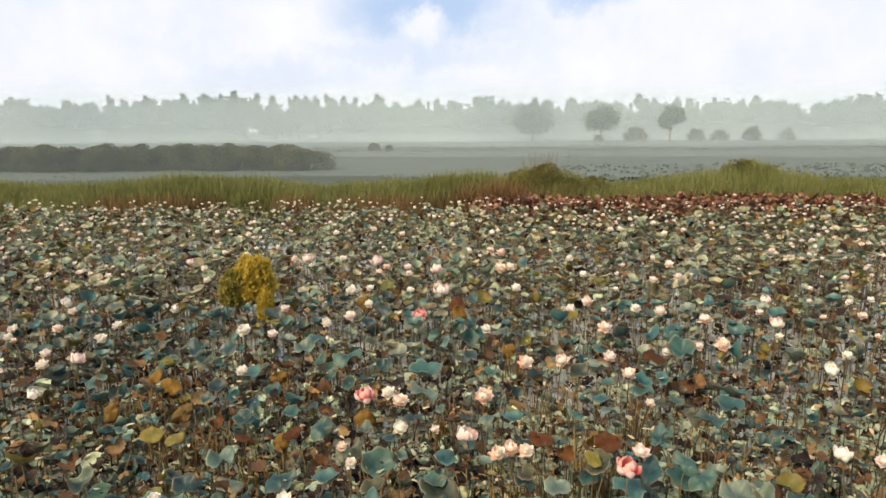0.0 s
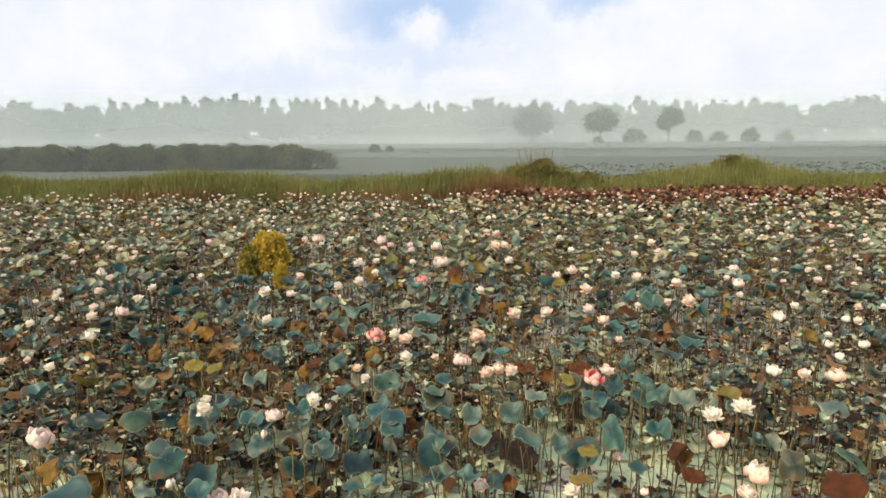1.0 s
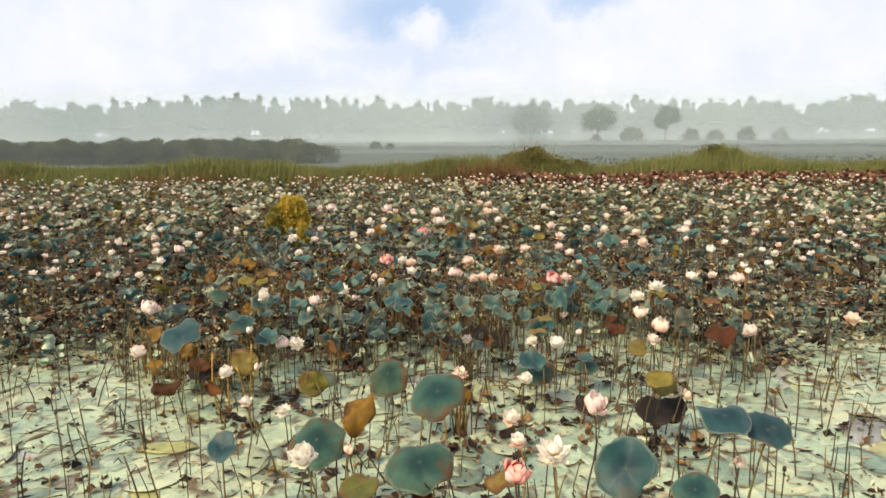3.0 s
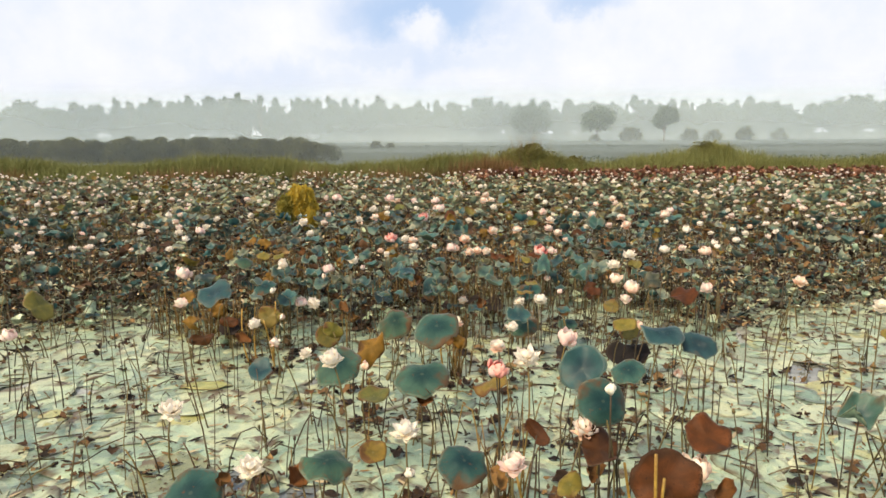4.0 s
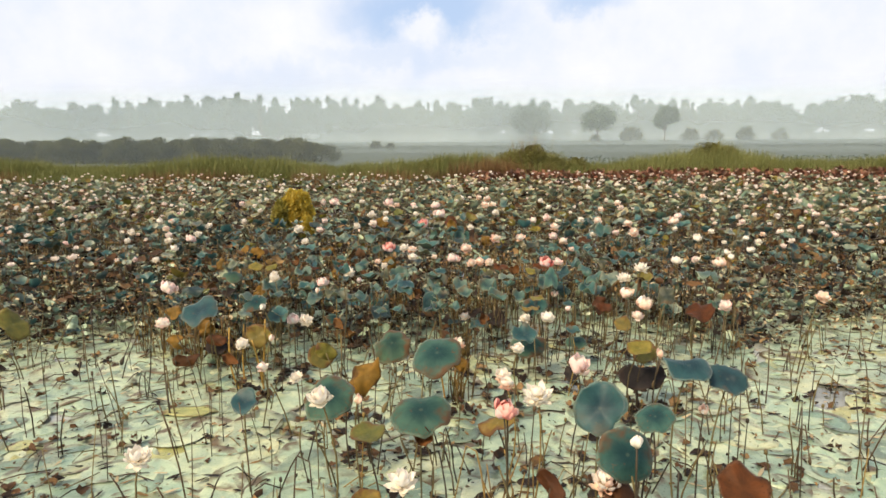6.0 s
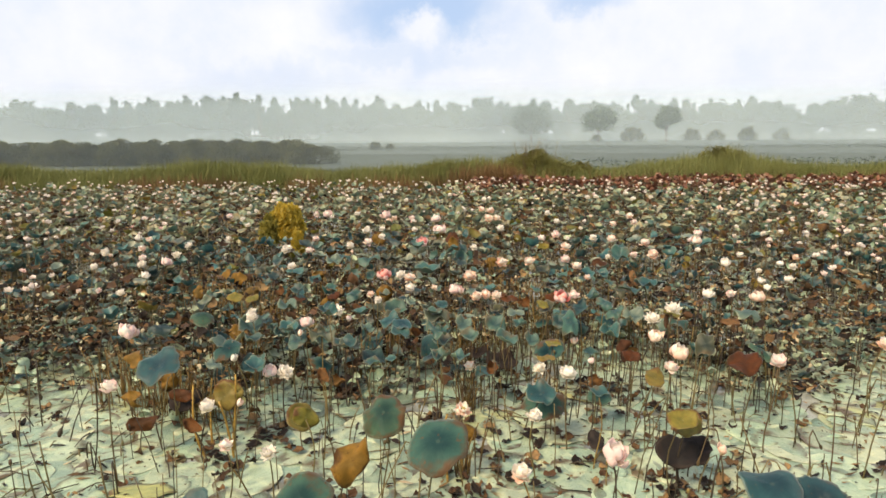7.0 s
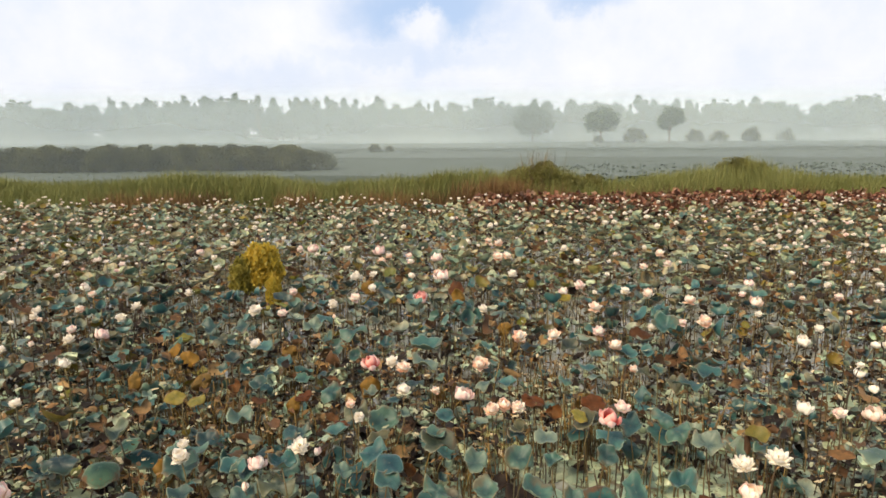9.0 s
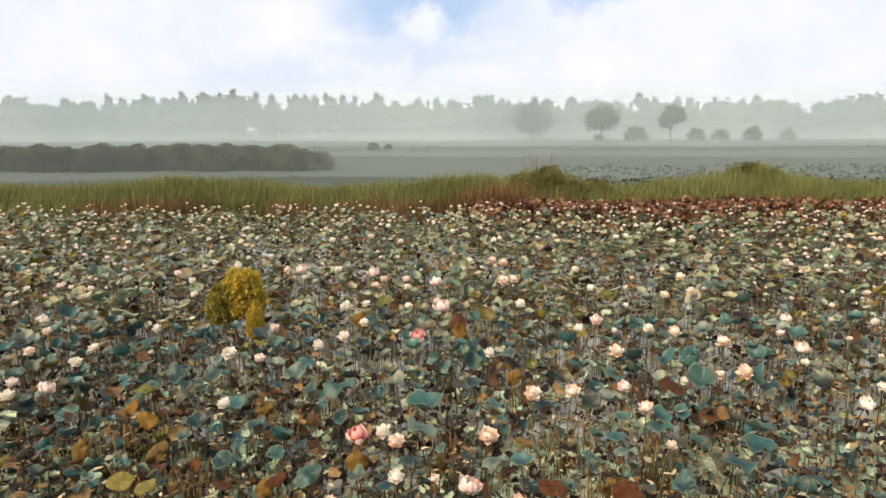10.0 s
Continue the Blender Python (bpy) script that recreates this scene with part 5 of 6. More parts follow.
while y < 29.9:
    step_y = 0.25
    half = 0.8 * y + 4
    for _ in range(int(2 * half * step_y * 30)):
        x, yy = rng.uniform(-half, half), y + step_y * rng.random()
        if rng.random() * 30 > thick(x, yy) or (x + 3.5) ** 2 + (yy - 15.7) ** 2 < 0.5 or any((x - a) ** 2 + (yy - b) ** 2 < 0.045 for a, b in KNOWN_LEAVES):
            continue
        z = rng.uniform(0.4, 0.88) if rng.random() < 0.62 else rng.uniform(0.1, 0.5)
        if yy < 12.5 and abs(x) < 0.44 * yy:
            z *= 0.85
        if yy > 29:
            z *= 0.7
        r = 0.065 + 0.125 * rng.random() ** 1.3
        kind = rng.random()
        tilt, way_ = abs(rng.gauss(0, 26)) + 4, rng.uniform(0, 360)
        if kind < 0.76 and standing < 290 and abs(x) < 3.6 and yy < 11.6:
            leaf(rng, x, yy, z, r, tilt, way_, "green", "blue-green lotus leaf crowded in the dense field", "field lotus leaves")
            standing += 1
            continue
        m = np.array(pose(x, yy, z) @ lean(tilt, way_) @ Matrix.Rotation(rng.uniform(0, 6.3), 4, "Z") @ Matrix.Scale(r, 4))
        if kind < 0.76:
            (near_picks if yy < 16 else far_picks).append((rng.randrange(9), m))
        elif kind < 0.82:
            (yellow_near if yy < 17 else yellow_picks).append((rng.randrange(9), m))
        else:
            (dead_close if yy < 15 else dead_picks).append((rng.randrange(9), m))
        if yy < 20:
            stalk_picks.append((rng.randrange(5), mat4(x, yy, -0.2, 0, 0, rng.uniform(0, 6.3), 1, 1, z + 0.19)))
    y += step_y
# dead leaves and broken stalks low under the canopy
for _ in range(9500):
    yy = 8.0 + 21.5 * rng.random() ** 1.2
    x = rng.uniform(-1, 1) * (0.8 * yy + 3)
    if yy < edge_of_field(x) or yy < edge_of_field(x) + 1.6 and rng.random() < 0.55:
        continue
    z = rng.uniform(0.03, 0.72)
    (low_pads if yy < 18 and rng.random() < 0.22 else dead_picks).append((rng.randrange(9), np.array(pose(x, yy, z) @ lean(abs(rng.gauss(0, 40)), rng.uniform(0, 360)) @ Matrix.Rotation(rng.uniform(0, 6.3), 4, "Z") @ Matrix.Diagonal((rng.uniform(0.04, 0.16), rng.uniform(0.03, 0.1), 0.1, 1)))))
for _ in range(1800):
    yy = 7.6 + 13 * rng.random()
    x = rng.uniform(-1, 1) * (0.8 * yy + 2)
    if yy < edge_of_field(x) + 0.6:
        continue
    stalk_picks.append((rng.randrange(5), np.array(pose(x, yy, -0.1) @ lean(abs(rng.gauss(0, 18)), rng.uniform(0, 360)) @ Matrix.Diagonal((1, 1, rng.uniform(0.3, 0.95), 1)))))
# withered tangle close over the water behind the front leaves; black leaves paint shaded gaps
for _ in range(4200):
    yy = 9.0 + 5.5 * rng.random() ** 1.2
    x = rng.uniform(-1, 1) * (0.6 * yy + 1.5)
    if yy < edge_of_field(x) + 0.1 or x > 0.4 and rng.random() < 0.5:
        continue
    k, kind = rng.uniform(0.05, 0.14), rng.random()
    (dead_close if kind < 0.36 else shade_close if kind < 0.74 else low_pads).append((rng.randrange(9), np.array(pose(x, yy, rng.uniform(0.04, 0.4) if kind < 0.74 else rng.uniform(0.05, 0.3)) @ lean(abs(rng.gauss(0, 20)), rng.uniform(0, 360)) @ Matrix.Rotation(rng.uniform(0, 6.3), 4, "Z") @ Matrix.Diagonal((k, k * rng.uniform(0.4, 0.9), k, 1)))))
# low leaves and dark litter along the front of the field
for _ in range(950):
    x = rng.uniform(-8, 8)
    yy = edge_of_field(x) - 0.55 + 2.6 * rng.random() ** 1.3
    way_, turn = rng.uniform(0, 360), Matrix.Rotation(rng.uniform(0, 6.3), 4, "Z")
    if rng.random() < 0.58:
        k = rng.uniform(0.05, 0.14)
        rng.choice((dead_close, shade_close, low_pads, low_pads)).append((rng.randrange(9), np.array(pose(x, yy, rng.uniform(0.03, 0.22)) @ lean(abs(rng.gauss(0, 16)), way_) @ turn @ Matrix.Diagonal((k, k * rng.uniform(0.4, 0.9), k, 1)))))
    elif yy > edge_of_field(x):
        z = rng.uniform(0.1, 0.42)
        near_picks.append((rng.randrange(9), np.array(pose(x, yy, z) @ lean(abs(rng.gauss(0, 24)), way_) @ turn @ Matrix.Scale(rng.uniform(0.07, 0.14), 4))))
        stalk_picks.append((rng.randrange(5), mat4(x, yy, -0.2, 0, 0, 0, 1, 1, z + 0.19)))
# crumbled bits of leaf and petal caught on the stalks and the water; near-black ones paint shaded gaps
bits = []
for _ in range(6):
    n = rng.randrange(4, 7)
    rim = [(rng.uniform(0.5, 1.0) * math.cos(6.283 * q / n), rng.uniform(0.3, 0.7) * math.sin(6.283 * q / n), rng.uniform(-0.2, 0.2)) for q in range(n)]
    bits.append((np.array([(0, 0, 0.12)] + rim), np.array([(0, q + 1, (q + 1) % n + 1) for q in range(n)]), np.array([(0, 0)] + [p[:2] for p in rim])))
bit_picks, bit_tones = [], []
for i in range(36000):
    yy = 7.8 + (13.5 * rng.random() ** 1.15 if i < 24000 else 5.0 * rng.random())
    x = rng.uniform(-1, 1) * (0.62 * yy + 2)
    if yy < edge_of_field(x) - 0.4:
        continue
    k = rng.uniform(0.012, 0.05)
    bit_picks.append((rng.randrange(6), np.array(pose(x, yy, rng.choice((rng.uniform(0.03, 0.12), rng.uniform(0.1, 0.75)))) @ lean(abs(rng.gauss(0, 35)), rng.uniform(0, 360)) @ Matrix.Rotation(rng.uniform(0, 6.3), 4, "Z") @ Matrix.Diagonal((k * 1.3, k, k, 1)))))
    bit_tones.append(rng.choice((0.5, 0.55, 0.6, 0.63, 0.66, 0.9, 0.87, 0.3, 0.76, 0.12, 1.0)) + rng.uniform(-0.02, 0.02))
field = tagged(new("lotus_field"), "dense field of blue-green and browning lotus leaves", "lotus field", kind="stuff")
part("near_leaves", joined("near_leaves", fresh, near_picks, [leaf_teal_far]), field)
part("far_leaves", joined("far_leaves", plain_leaf, far_picks, [leaf_haze_far]), field)
part("yellow_leaves", joined("yellow_leaves", plain_leaf, yellow_picks, [leaf_olive_far]), field)
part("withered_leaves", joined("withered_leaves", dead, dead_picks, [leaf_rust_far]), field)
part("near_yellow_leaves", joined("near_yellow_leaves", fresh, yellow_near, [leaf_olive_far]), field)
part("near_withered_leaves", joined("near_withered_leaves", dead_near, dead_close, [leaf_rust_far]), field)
part("blackened_leaves", joined("blackened_leaves", dead_near, shade_close, [leaf_shade_far]), field)
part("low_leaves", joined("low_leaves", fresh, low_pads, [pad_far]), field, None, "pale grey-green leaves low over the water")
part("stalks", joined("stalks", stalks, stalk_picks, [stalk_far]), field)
part("crumbled_bits", joined("crumbled_bits", bits, bit_picks, [bits_mat], bit_tones), field, None, "cream and brown crumbs of leaf, with near-black ones painting shaded gaps")


def small_flower(rng, spread_out):
    """A lotus head of size 1 with its petals joined."""
    shapes = []
    for n, out, s in ((5, 62 * spread_out, 1.0), (5, 38 * spread_out, 1.0), (4, 14, 0.9)):
        for i in range(n):
            v, t, u = petal_shape(rng, 3, 2)
            m = np.array((Matrix.Rotation(6.283 * (i + rng.uniform(-0.2, 0.2)) / n, 4, "Z") @ Matrix.Rotation(-radians(out + rng.uniform(-10, 10)), 4, "X") @ Matrix.Scale(0.56 * s, 4)).to_3x3())
            shapes.append((v @ m.T, t, u))
    return merged(shapes)


heads = [small_flower(rng, q) for q in (1.1, 1.0, 0.75, 0.45, 0.9)]
placed = [(r[0], r[1]) for r in FIELD_WHITE + FAR_WHITE + FAR_CREAM + FIELD_PINK + FIELD_PEACH]
head_picks, tones, flower_stalks = [], [], []
for _ in range(1550):
    yy = 9.0 + 20.6 * rng.random() ** 0.75
    x = rng.uniform(-1, 1) * (0.8 * yy + 3)
    if yy < edge_of_field(x) + 0.3 or (abs(x) < 0.34 * yy and yy < 16) or (abs(x) < 0.34 * yy and yy < 22 and rng.random() < 0.75):
        continue
    if yy > 20 and rng.random() < 0.12 or (x + 3.5) ** 2 + (yy - 15.5) ** 2 < 0.6 or any((x - a) ** 2 + (yy - b) ** 2 < 0.12 for a, b in placed):
        continue
    z, s = rng.uniform(0.8, 1.08), rng.uniform(0.08, 0.17)
    if yy < 15.5 and abs(x) < 0.48 * yy:
        flower(rng, x, yy, z, s, rng.choice(("white", "white", "peach", "pink")), rng.choice(("open", "full", "full", "globe")), "lotus flower above the crowded leaves")
        continue
    head_picks.append((rng.randrange(5), np.array(pose(x, yy, z) @ lean(rng.uniform(0, 35), rng.uniform(0, 360)) @ Matrix.Rotation(rng.uniform(0, 6.3), 4, "Z") @ Matrix.Scale(s, 4))))
    tones.append(rng.random())
    flower_stalks.append((rng.randrange(5), mat4(x, yy, -0.2, 0, 0, rng.uniform(0, 6.3), 1, 1, z + 0.2)))
blooms = tagged(new("distant_lotus_flowers"), "scattered white and pink lotus flowers over the far field", "lotus flowers", kind="stuff")
part("petals", joined("petals", heads, head_picks, [petal_far], tones), blooms)
part("stalks", joined("stalks", stalks, flower_stalks, [stalk_far]), blooms)

# ---- the yellow bush in the field ----
yellow_bush = shrub_meshes(random.Random(4), 1.08, 0.8, 1.2, 2300, 0.08, yellow_mat, 0.62, 0.25)
olive_bush = shrub_meshes(random.Random(6), 1.0, 0.8, 1.1, 2000, 0.075, olive_bush_mat, 0.58, 0.25)
shrub(yellow_bush, -3.42, 16.0, (0.66, 0.66, 1.2), 0.4, "bright yellow leafy bush standing among the lotus", "yellow bushes", -0.05)
shrub(olive_bush, -3.74, 15.9, (0.66, 0.62, 1.1), 1.4, "olive-yellow leafy bush standing among the lotus", "yellow bushes", -0.05)
shrub(yellow_bush, -3.12, 15.6, (0.3, 0.34, 0.74), 2.4, "small yellow-green leafy bush among the lotus", "yellow bushes", -0.05)

# ---- the open water in front: floating pads, litter and bare stalks ----
rng = random.Random(17)
pads = 0
pad_picks = []
flat = [leaf_shape(rng, 2, 14, 0.006, rng.uniform(0.003, 0.014), shell=False) for _ in range(8)]
for i in range(7600):
    yy = rng.uniform(1.0, 12.5) if i < 5300 else rng.uniform(-8, 2) if i < 6800 else rng.uniform(8.0, 16.0)
    x = rng.uniform(-1, 1) * max(9.0, 0.8 * abs(yy) + 4.5)
    if noise.noise(Vector((x * 0.9, yy * 0.9, 9.0))) < -0.62 or yy > edge_of_field(x) + 1.3 and rng.random() < 0.6:
        continue
    if ((x - 1.15) / 0.6) ** 2 + ((yy - 9.6) / 0.6) ** 2 < 1 and rng.random() < 0.75:
        continue
    r, z = 0.08 + 0.24 * rng.random() ** 0.85, 0.005 + 0.016 * rng.random()
    turn = lean(abs(rng.gauss(0, 1.6)), rng.uniform(0, 360)) @ Matrix.Rotation(rng.uniform(0, 6.3), 4, "Z")
    if pads < 300 and abs(x) < 0.45 * yy + 1.0 and 3.6 < yy < 9.2:
        ob = new("lily_pad", rng.choice(blades["flat"]))
        ob.matrix_basis = pose(x, yy, z) @ turn @ Matrix.Scale(r, 4)
        tagged(ob, "pale green round leaf floating flat on the water", "lotus pad", "floating pads")
        pads += 1
    else:
        pad_picks.append((rng.randrange(8), np.array(pose(x, yy, z) @ turn @ Matrix.Scale(r, 4))))
tagged(new("floating_pads", joined("floating_pads", flat, pad_picks, [pad_far])), "pale green lotus pads covering the open water", "lotus pads", kind="stuff")
litter = 0
litter_picks = []
for i in range(7600):
    yy = rng.uniform(1.5, 9.8)
    x = rng.uniform(-1, 1) * (0.8 * yy + 2)
    if noise.noise(Vector((x * 0.8, yy * 1.5, 4.0))) < rng.uniform(-0.25, 0.4):
        continue
    r, z = 0.015 + 0.075 * rng.random() ** 2.8, 0.022 + 0.04 * rng.random()
    m = pose(x, yy, z) @ lean(abs(rng.gauss(0, 14)), rng.uniform(0, 360)) @ Matrix.Rotation(rng.uniform(0, 6.3), 4, "Z") @ Matrix.Diagonal((r, r * rng.uniform(0.45, 1), r, 1))
    if litter < 40 and r > 0.035 and abs(x) < 0.45 * yy + 0.6 and yy > 3.6:
        ob = new("dead_leaf", rng.choice(blades["litter"]))
        ob.matrix_basis = m
        tagged(ob, "curled dark brown dead leaf lying on the pads", "dead leaf", "floating dead leaves")
        litter += 1
    else:
        litter_picks.append((rng.randrange(9), np.array(m)))
crumbs, crumb_tones = [], []
for _ in range(6500):
    yy = 2.5 + 7.0 * rng.random()
    x = rng.uniform(-1, 1) * (0.62 * yy + 1.2)
    if noise.noise(Vector((x * 1.1, yy * 2.0, 7.0))) < rng.uniform(-0.1, 0.45):
        continue
    k = rng.uniform(0.008, 0.034)
    crumbs.append((rng.randrange(6), np.array(pose(x, yy, rng.uniform(0.025, 0.06)) @ lean(abs(rng.gauss(0, 18)), rng.uniform(0, 360)) @ Matrix.Rotation(rng.uniform(0, 6.3), 4, "Z") @ Matrix.Diagonal((k * 1.5, k, k, 1)))))
    crumb_tones.append(0.2 + 0.62 * rng.random())
# Flat, mostly near-black slivers: the dark gaps between pads, put into colour.
for _ in range(2300):
    yy = 2.8 + 6.6 * rng.random()
    x = rng.uniform(-1, 1) * (0.62 * yy + 1.2)
    if noise.noise(Vector((x * 0.7, yy * 1.3, 21.0))) < rng.uniform(-0.35, 0.4):
        continue
    k = rng.uniform(0.012, 0.05)
    crumbs.append((rng.randrange(6), np.array(pose(x, yy, rng.uniform(0.022, 0.045)) @ lean(abs(rng.gauss(0, 8)), rng.uniform(0, 360)) @ Matrix.Rotation(rng.gauss(0, 0.5), 4, "Z") @ Matrix.Diagonal((k * 2.2, k * 0.8, k * 0.6, 1)))))
    crumb_tones.append(rng.choice((0.5, 0.56, 0.6, 0.66, 0.3, 0.1)))
tagged(new("leaf_crumbs", joined("leaf_crumbs", bits, crumbs, [bits_mat], crumb_tones)), "brown crumbs of leaf on the pads, with black slivers painting dark gaps", "leaf litter", kind="stuff")
# heaps of dead leaves caught among the stalks
for hx, hy, spread_x, count in ((1.25, 4.35, 0.55, 34), (1.0, 4.75, 0.4, 14), (-1.35, 4.85, 0.35, 16), (-0.25, 4.45, 0.25, 10), (0.35, 4.1, 0.3, 9), (-0.8, 4.1, 0.25, 9), (-1.9, 7.3, 0.5, 14), (0.2, 6.9, 0.5, 12), (1.9, 6.6, 0.6, 14),
                                (-1.2, 8.85, 0.5, 16), (-1.9, 8.1, 0.35, 9), (0.7, 9.5, 0.6, 16), (1.35, 7.45, 0.45, 12), (2.1, 7.0, 0.4, 12), (0.75, 7.2, 0.45, 10), (-0.2, 8.2, 0.5, 12), (2.3, 8.4, 0.5, 12), (-0.75, 6.7, 0.35, 8), (0.55, 5.9, 0.4, 8), (1.0, 8.7, 0.5, 12)):
    for _ in range(count):
        ob = new("dead_leaf", rng.choice(blades["litter"]))
        r = rng.uniform(0.04, 0.1)
        ob.matrix_basis = pose(hx + rng.gauss(0, spread_x * 0.5), hy + rng.gauss(0, 0.16), rng.uniform(0.03, 0.08)) @ lean(abs(rng.gauss(0, 22)), rng.uniform(0, 360)) @ Matrix.Rotation(rng.uniform(0, 6.3), 4, "Z") @ Matrix.Diagonal((r, r * rng.uniform(0.4, 0.9), r, 1))
        tagged(ob, "curled brown dead leaf heaped among the stalks", "dead leaf", "floating dead leaves")
tagged(new("dead_leaves", joined("dead_leaves", dead, litter_picks, [leaf_rust_far])), "scattered brown dead leaves on the pads", "dead leaves", kind="stuff")


def broken_stalk(rng):
    """A bare stalk that rises, kinks and hangs."""
    h = rng.uniform(0.35, 0.85)
    a, k = rng.uniform(0, 6.3), rng.uniform(0.08, 0.3)
    c, s = math.cos(a), math.sin(a)
    pts = [(0, 0, -0.2), (0.03 * c, 0.03 * s, h * 0.4), (0.08 * c, 0.08 * s, h * 0.8), (0.12 * c, 0.12 * s, h)]
    if rng.random() < 0.6:
        pts += [((0.12 + 0.5 * k) * c, (0.12 + 0.5 * k) * s, h + 0.02), ((0.12 + k) * c, (0.12 + k) * s, h * rng.uniform(0.35, 0.75))]
    radii = [0.0078 - 0.0005 * i for i in range(len(pts))]
    if len(pts) > 4 and rng.random() < 0.6:
        # a dried head still hangs on it
        e, w = pts[-1], rng.uniform(0.012, 0.026)
        pts += [(e[0] + 0.012 * c, e[1] + 0.012 * s, e[2] - 0.02), (e[0] + 0.02 * c, e[1] + 0.02 * s, e[2] - 0.05), (e[0] + 0.024 * c, e[1] + 0.024 * s, e[2] - 0.075)]
        radii += [w * 0.6, w, w * 0.5]
    return tube(pts, radii, 5)


bare = [mesh("bare_stalk", *broken_stalk(rng), [stalk]) for _ in range(16)]
for i in range(165):
    yy = rng.uniform(3.4, 8.8)
    x = rng.uniform(-1, 1) * (0.62 * yy + 0.8)
    ob = new("bare_stalk", rng.choice(bare))
    ob.matrix_basis = pose(x, yy, 0) @ lean(abs(rng.gauss(0, 14)), rng.uniform(0, 360)) @ Matrix.Rotation(rng.uniform(0, 6.3), 4, "Z") @ Matrix.Diagonal((0.9, 0.9, rng.uniform(0.6, 1.25), 1))
    tagged(ob, "thin bare lotus stalk standing in the water", "lotus stalk", "bare stalks")
# slender straight stalks, some with a small dry head
fine = []
for i in range(610):
    yy = rng.uniform(2.6, 9.6) if i < 330 else rng.uniform(8.2, 11.5)
    x = rng.uniform(-1, 1) * (0.6 * yy + 0.8) if i < 330 else rng.uniform(0.2, 4.0)
    h, a, k = rng.uniform(0.25, 0.95) * rng.uniform(0.6, 1.0), rng.uniform(0, 6.3), abs(rng.gauss(0, 0.16))
    c, d = math.cos(a) * k * h, math.sin(a) * k * h
    pts = [(x, yy, -0.15), (x + 0.35 * c + rng.uniform(-0.015, 0.015), yy + 0.35 * d, 0.4 * h), (x + c, yy + d, h)]
    radii = [0.0055, 0.005, 0.004]
    if rng.random() < 0.25:
        pts += [(x + 1.04 * c, yy + 1.04 * d, h + 0.012), (x + 1.08 * c, yy + 1.08 * d, h + 0.04)]
        radii += [0.014, 0.012]
    fine.append(tube(pts, radii, 4))
v, t, u = merged(fine)
tagged(new("slender_stalks", mesh("slender_stalks", v, t, u, [stalk_far])), "slender dry lotus stalks standing in the water", "lotus stalks", kind="stuff")
# plants on both sides of the open water, as thin as in its middle
for i in range(46):
    yy, side = rng.uniform(2.5, 8.2), rng.choice((-1, 1))
    x = side * (0.45 * yy + 0.55 + rng.uniform(0, 0.4 * yy + 1.5))
    if rng.random() < 0.6:
        leaf(rng, x, yy, rng.uniform(0.55, 1.1), rng.uniform(0.12, 0.22), rng.uniform(15, 60), rng.uniform(200, 340), rng.choice(("green", "green", "green", "yellow", "brown")), "lotus leaf tilted on its stalk over the pads")
    else:
        flower(rng, x, yy, rng.uniform(0.6, 1.1), rng.uniform(0.14, 0.2), rng.choice(("white", "peach", "pink")), rng.choice(("open", "full", "globe")), "lotus flower standing over the floating pads")

# broad leaves low along the front of the field
rng = random.Random(52)
for i in range(26):
    x, yy = rng.uniform(-3.7, 3.7), rng.uniform(8.6, 10.4)
    leaf(rng, x, yy, rng.uniform(0.3, 0.68), rng.uniform(0.11, 0.18), abs(rng.gauss(0, 22)) + 5, rng.uniform(200, 340), rng.choice(("dome", "cup", "green")), "broad blue-green lotus leaf at the front of the dense field", "field lotus leaves")

# ---- sticks afloat, golden stalks and a rolled leaf in the open water ----
rng = random.Random(41)
sticks = []
for _ in range(600):
    yy = rng.uniform(2.0, 10.5)
    x, a, n = rng.uniform(-1, 1) * (0.75 * yy + 1.5), rng.uniform(0, 6.3), rng.uniform(0.06, 0.4)
    c, d = math.cos(a) * n, math.sin(a) * n
    sticks.append(tube([(x, yy, 0.035), (x + 0.5 * c + rng.uniform(-0.03, 0.03), yy + 0.5 * d, rng.uniform(0.04, 0.09)), (x + c, yy + d, 0.035)], [0.006, 0.007, 0.004], 4))
v, t, u = merged(sticks)
tagged(new("floating_sticks", mesh("floating_sticks", v, t, u, [stalk_far])), "broken stalks and twigs lying on the pads", "sticks", kind="stuff")

gold, gt, gb = material("golden_stalk")
gn = noise_tex(gt, nd(gt, "ShaderNodeNewGeometry").outputs["Position"], 25.0, 3.0)
finish(gt, gb, ramp(gt, gn, [(0.3, (0.2, 0.11, 0.02)), (0.7, (0.42, 0.27, 0.05))]), 0.55, gn, 0.3, 0.003)
dry, dt_, db_ = material("dry_stalk")
dn_ = noise_tex(dt_, nd(dt_, "ShaderNodeNewGeometry").outputs["Position"], 7.0, 4.0)
finish(dt_, db_, ramp(dt_, dn_, [(0.35, (0.07, 0.04, 0.014)), (0.6, (0.2, 0.125, 0.03)), (0.75, (0.3, 0.2, 0.05))]), 0.65, dn_, 0.3, 0.003)
gold_stems = [mesh("golden_stalk", *stem_shape(rng, 6, 7, 0.01, 0.06), [gold]) for _ in range(4)]
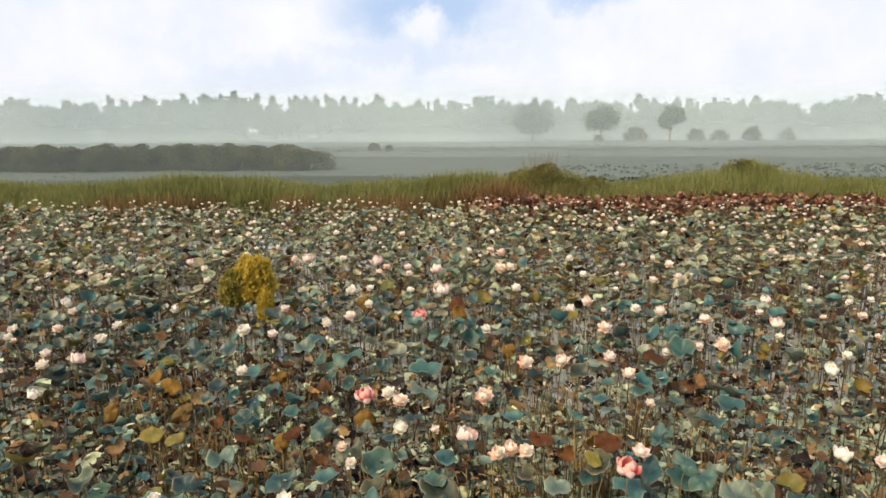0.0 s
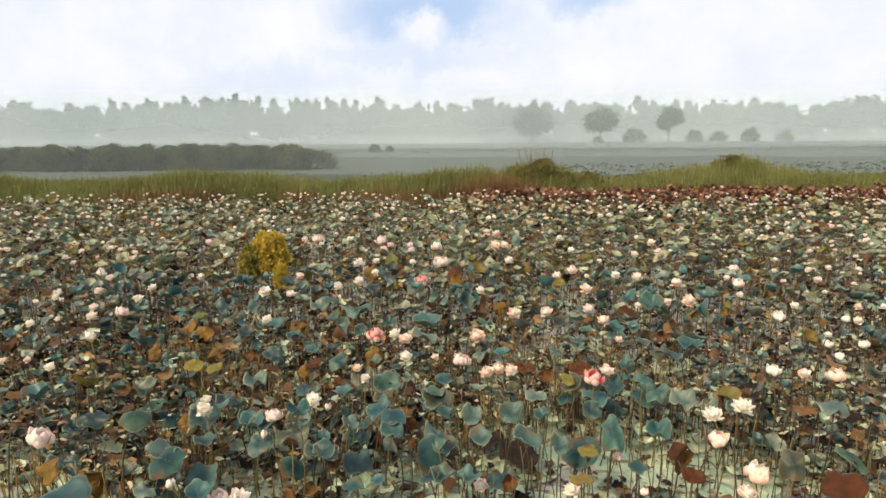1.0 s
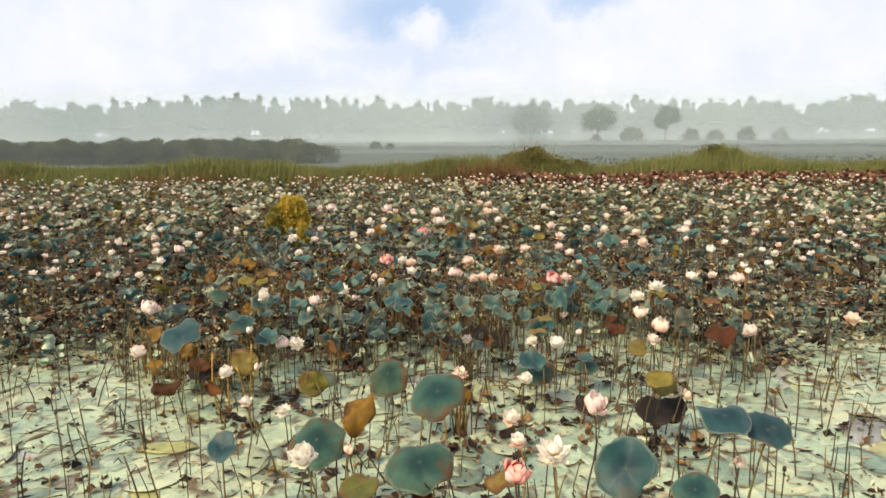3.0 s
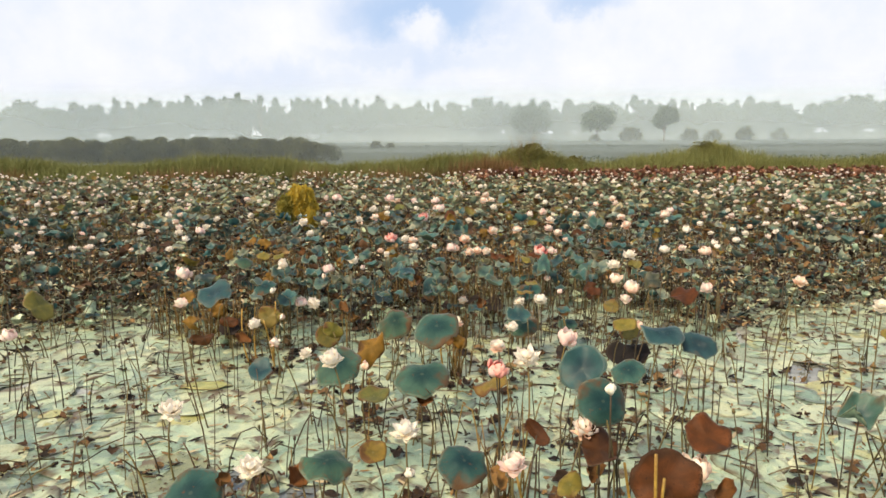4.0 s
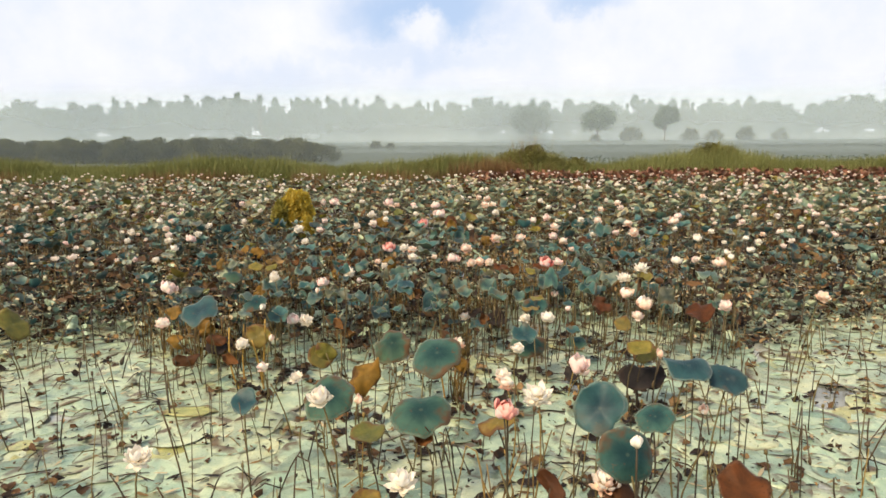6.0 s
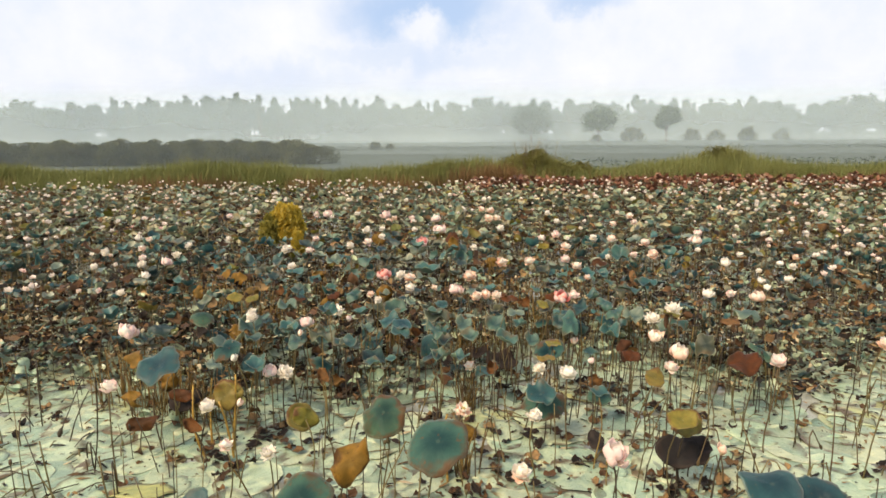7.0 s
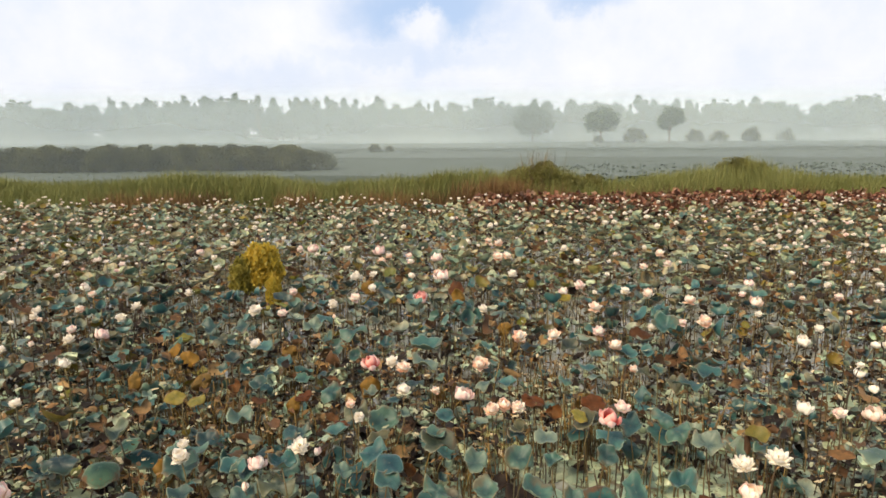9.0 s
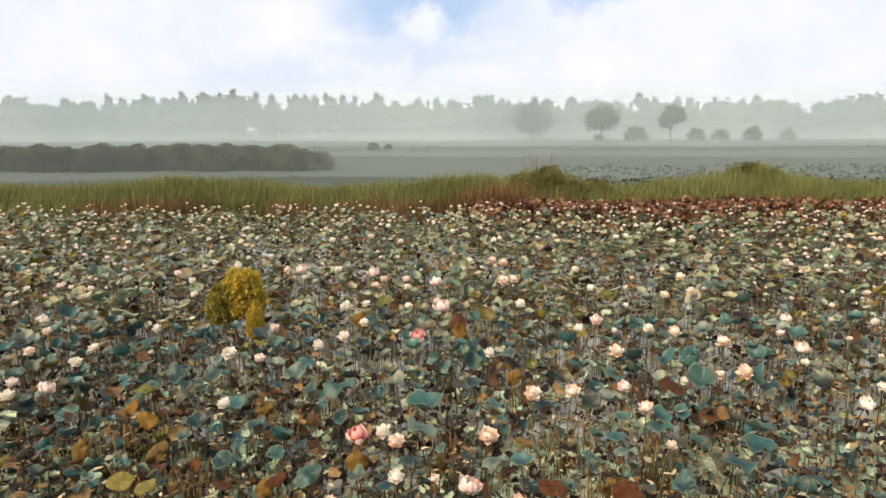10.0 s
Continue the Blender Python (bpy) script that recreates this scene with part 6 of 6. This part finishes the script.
for x, y, h, tilt, way_ in ((1.2, 3.52, 1.0, 3, 150), (1.21, 3.6, 0.8, 4, 60), (1.4, 4.05, 0.6, 14, 20), (1.27, 4.0, 0.7, 10, 170), (-2.15, 7.5, 0.7, 12, 150), (-2.0, 7.62, 0.75, 6, 30),
                            (-1.9, 7.45, 0.6, 9, 200), (-2.2, 7.7, 0.65, 15, 100), (0.62, 4.1, 0.55, 12, 160), (-0.55, 3.3, 0.6, 8, 100), (-1.6, 3.4, 0.7, 6, 80), (0.05, 7.0, 0.6, 10, 90)):
    ob = new("golden_stalk", rng.choice(gold_stems))
    ob.matrix_basis = pose(x, y, -0.1) @ lean(tilt, way_) @ Matrix.Diagonal((1, 1, h + 0.1, 1))
    tagged(ob, "golden-brown dry lotus stalk standing in the water", "lotus stalk", "golden stalks")


def dry_tuft(x, y, width, height, count):
    """A tangle of thin golden stalks rising from the water."""
    shapes = []
    for _ in range(count):
        a, q = rng.uniform(0, 6.3), width * rng.random() ** 0.7
        bx, by, h = q * math.cos(a), 0.6 * q * math.sin(a), height * rng.uniform(0.4, 1.0)
        lx, ly = rng.gauss(0, 0.16) * h, rng.gauss(0, 0.16) * h
        pts = [(bx, by, -0.15), (bx + 0.4 * lx, by + 0.4 * ly, 0.5 * h), (bx + lx, by + ly, h)]
        if rng.random() < 0.35:
            pts.append((bx + lx * 1.5 + rng.gauss(0, 0.06), by + ly * 1.5, h * rng.uniform(0.6, 0.9)))
        shapes.append(tube(pts, [0.006, 0.0055, 0.004, 0.003][:len(pts)], 4))
    v, t, u = merged(shapes)
    ob = new("dry_tuft", mesh("dry_tuft", v, t, u, [dry]))
    ob.matrix_basis = pose(x, y, 0)
    tagged(ob, "tangled tuft of golden dry stalks in the water", "dry stalks", "dry tufts")


for row in ((-2.95, 8.45, 0.4, 0.75, 46), (-3.5, 8.7, 0.4, 0.8, 40), (-2.4, 8.2, 0.3, 0.65, 24), (-2.0, 12.2, 0.3, 0.8, 40), (0.2, 7.15, 0.14, 0.6, 26), (1.05, 8.25, 0.2, 0.55, 20), (0.28, 8.45, 0.14, 0.5, 30), (-0.6, 10.1, 0.2, 0.7, 36), (-3.3, 12.0, 0.45, 0.8, 60), (-2.9, 11.4, 0.35, 0.7, 40), (-3.7, 11.6, 0.4, 0.8, 50), (-2.45, 9.4, 0.35, 0.75, 40),
            (1.55, 10.6, 0.25, 0.75, 30), (0.9, 13.0, 0.25, 0.85, 30), (2.1, 11.5, 0.3, 0.8, 30), (0.45, 4.75, 0.18, 0.75, 16), (1.3, 3.8, 0.2, 0.7, 14),
            (-2.6, 11.0, 0.45, 0.75, 50), (-1.9, 10.6, 0.35, 0.7, 30), (-0.9, 9.5, 0.3, 0.65, 26), (0.35, 9.9, 0.35, 0.7, 34), (0.1, 11.6, 0.3, 0.75, 28), (1.3, 11.9, 0.35, 0.75, 30), (2.7, 10.6, 0.35, 0.7, 30), (-1.4, 12.9, 0.35, 0.8, 30), (0.9, 10.4, 0.3, 0.6, 24)):
    dry_tuft(*row)


# leaves fallen flat on the pads: yellow ones, and near-black ones painting dark gaps
rng = random.Random(63)
fallen = [blade_mesh(rng, [leaf_fallen, leaf_fallen], rings=3, seg=18, cup=0.03, wave=0.04, fold=0.1) for _ in range(3)]
for x, y, r, k, turn in ((-1.09, 4.16, 0.2, 0.9, 0.3), (-2.5, 6.88, 0.3, 0.42, 0.1), (-0.55, 5.3, 0.09, 0.5, 0.6), (1.02, 3.75, 0.11, 0.7, 0.2), (-1.45, 5.05, 0.1, 0.45, 1.2)):
    ob = new("fallen_leaf", rng.choice(fallen))
    ob.matrix_basis = pose(x, y, 0.04) @ Matrix.Rotation(turn, 4, "Z") @ Matrix.Diagonal((r, r * k, r, 1))
    tagged(ob, "yellow-green fallen lotus leaf lying on the pads", "lotus leaf", "fallen yellow leaves")
sliver_blades = [blade_mesh(rng, [leaf_dark, leaf_dark], rings=3, seg=16, cup=0.05, wave=0.12, fold=rng.uniform(0, 0.5)) for _ in range(4)]
for x, y, wide, count in ((1.25, 3.75, 0.4, 16), (1.55, 4.15, 0.35, 12), (0.35, 4.3, 0.4, 6), (-0.2, 4.75, 0.35, 6), (-0.7, 4.6, 0.4, 4), (-1.3, 4.4, 0.35, 4), (0.9, 5.5, 0.7, 12), (-0.9, 6.2, 0.8, 14), (1.6, 6.0, 0.6, 12), (0.2, 7.8, 1.0, 14), (-1.6, 7.8, 0.6, 12), (1.9, 8.9, 0.7, 14)):
    for _ in range(count):
        r = rng.uniform(0.035, 0.1)
        ob = new("soaked_leaf", rng.choice(sliver_blades))
        ob.matrix_basis = pose(x + rng.gauss(0, 0.5 * wide), y + rng.gauss(0, 0.15), rng.uniform(0.03, 0.055)) @ lean(abs(rng.gauss(0, 8)), rng.uniform(0, 360)) @ Matrix.Rotation(rng.gauss(0, 0.5), 4, "Z") @ Matrix.Diagonal((r, r * rng.uniform(0.25, 0.6), r, 1))
        tagged(ob, "near-black flat leaf painting a dark gap among the pads", "dead leaf", "soaked dead leaves")


def rolled_leaf():
    """A yellow leaf rolled up like a scroll, lying on the pads."""
    v, tri, uv = [], [], []
    for i in range(9):
        for j in range(15):
            a, r = j * 0.62, 0.055 - 0.0025 * j
            s = i / 8
            v.append(((s - 0.5) * 0.34, r * math.cos(a) * (1 - 0.3 * abs(s - 0.5)), r * math.sin(a) + 0.055))
            uv.append((s * 0.8, j / 20))
    for i in range(8):
        for j in range(14):
            a = i * 15 + j
            tri += [(a, a + 1, a + 16), (a, a + 16, a + 15)]
    return mesh("rolled_leaf", v, tri, uv, [leaf_rolled])


ob = new("rolled_leaf", rolled_leaf())
ob.matrix_basis = pose(1.66, 4.3, 0.03, 0, 4, -28) @ Matrix.Diagonal((0.72, 1.1, 1.1, 1))
tagged(ob, "yellow-green lotus leaf rolled up on the pads", "lotus leaf")
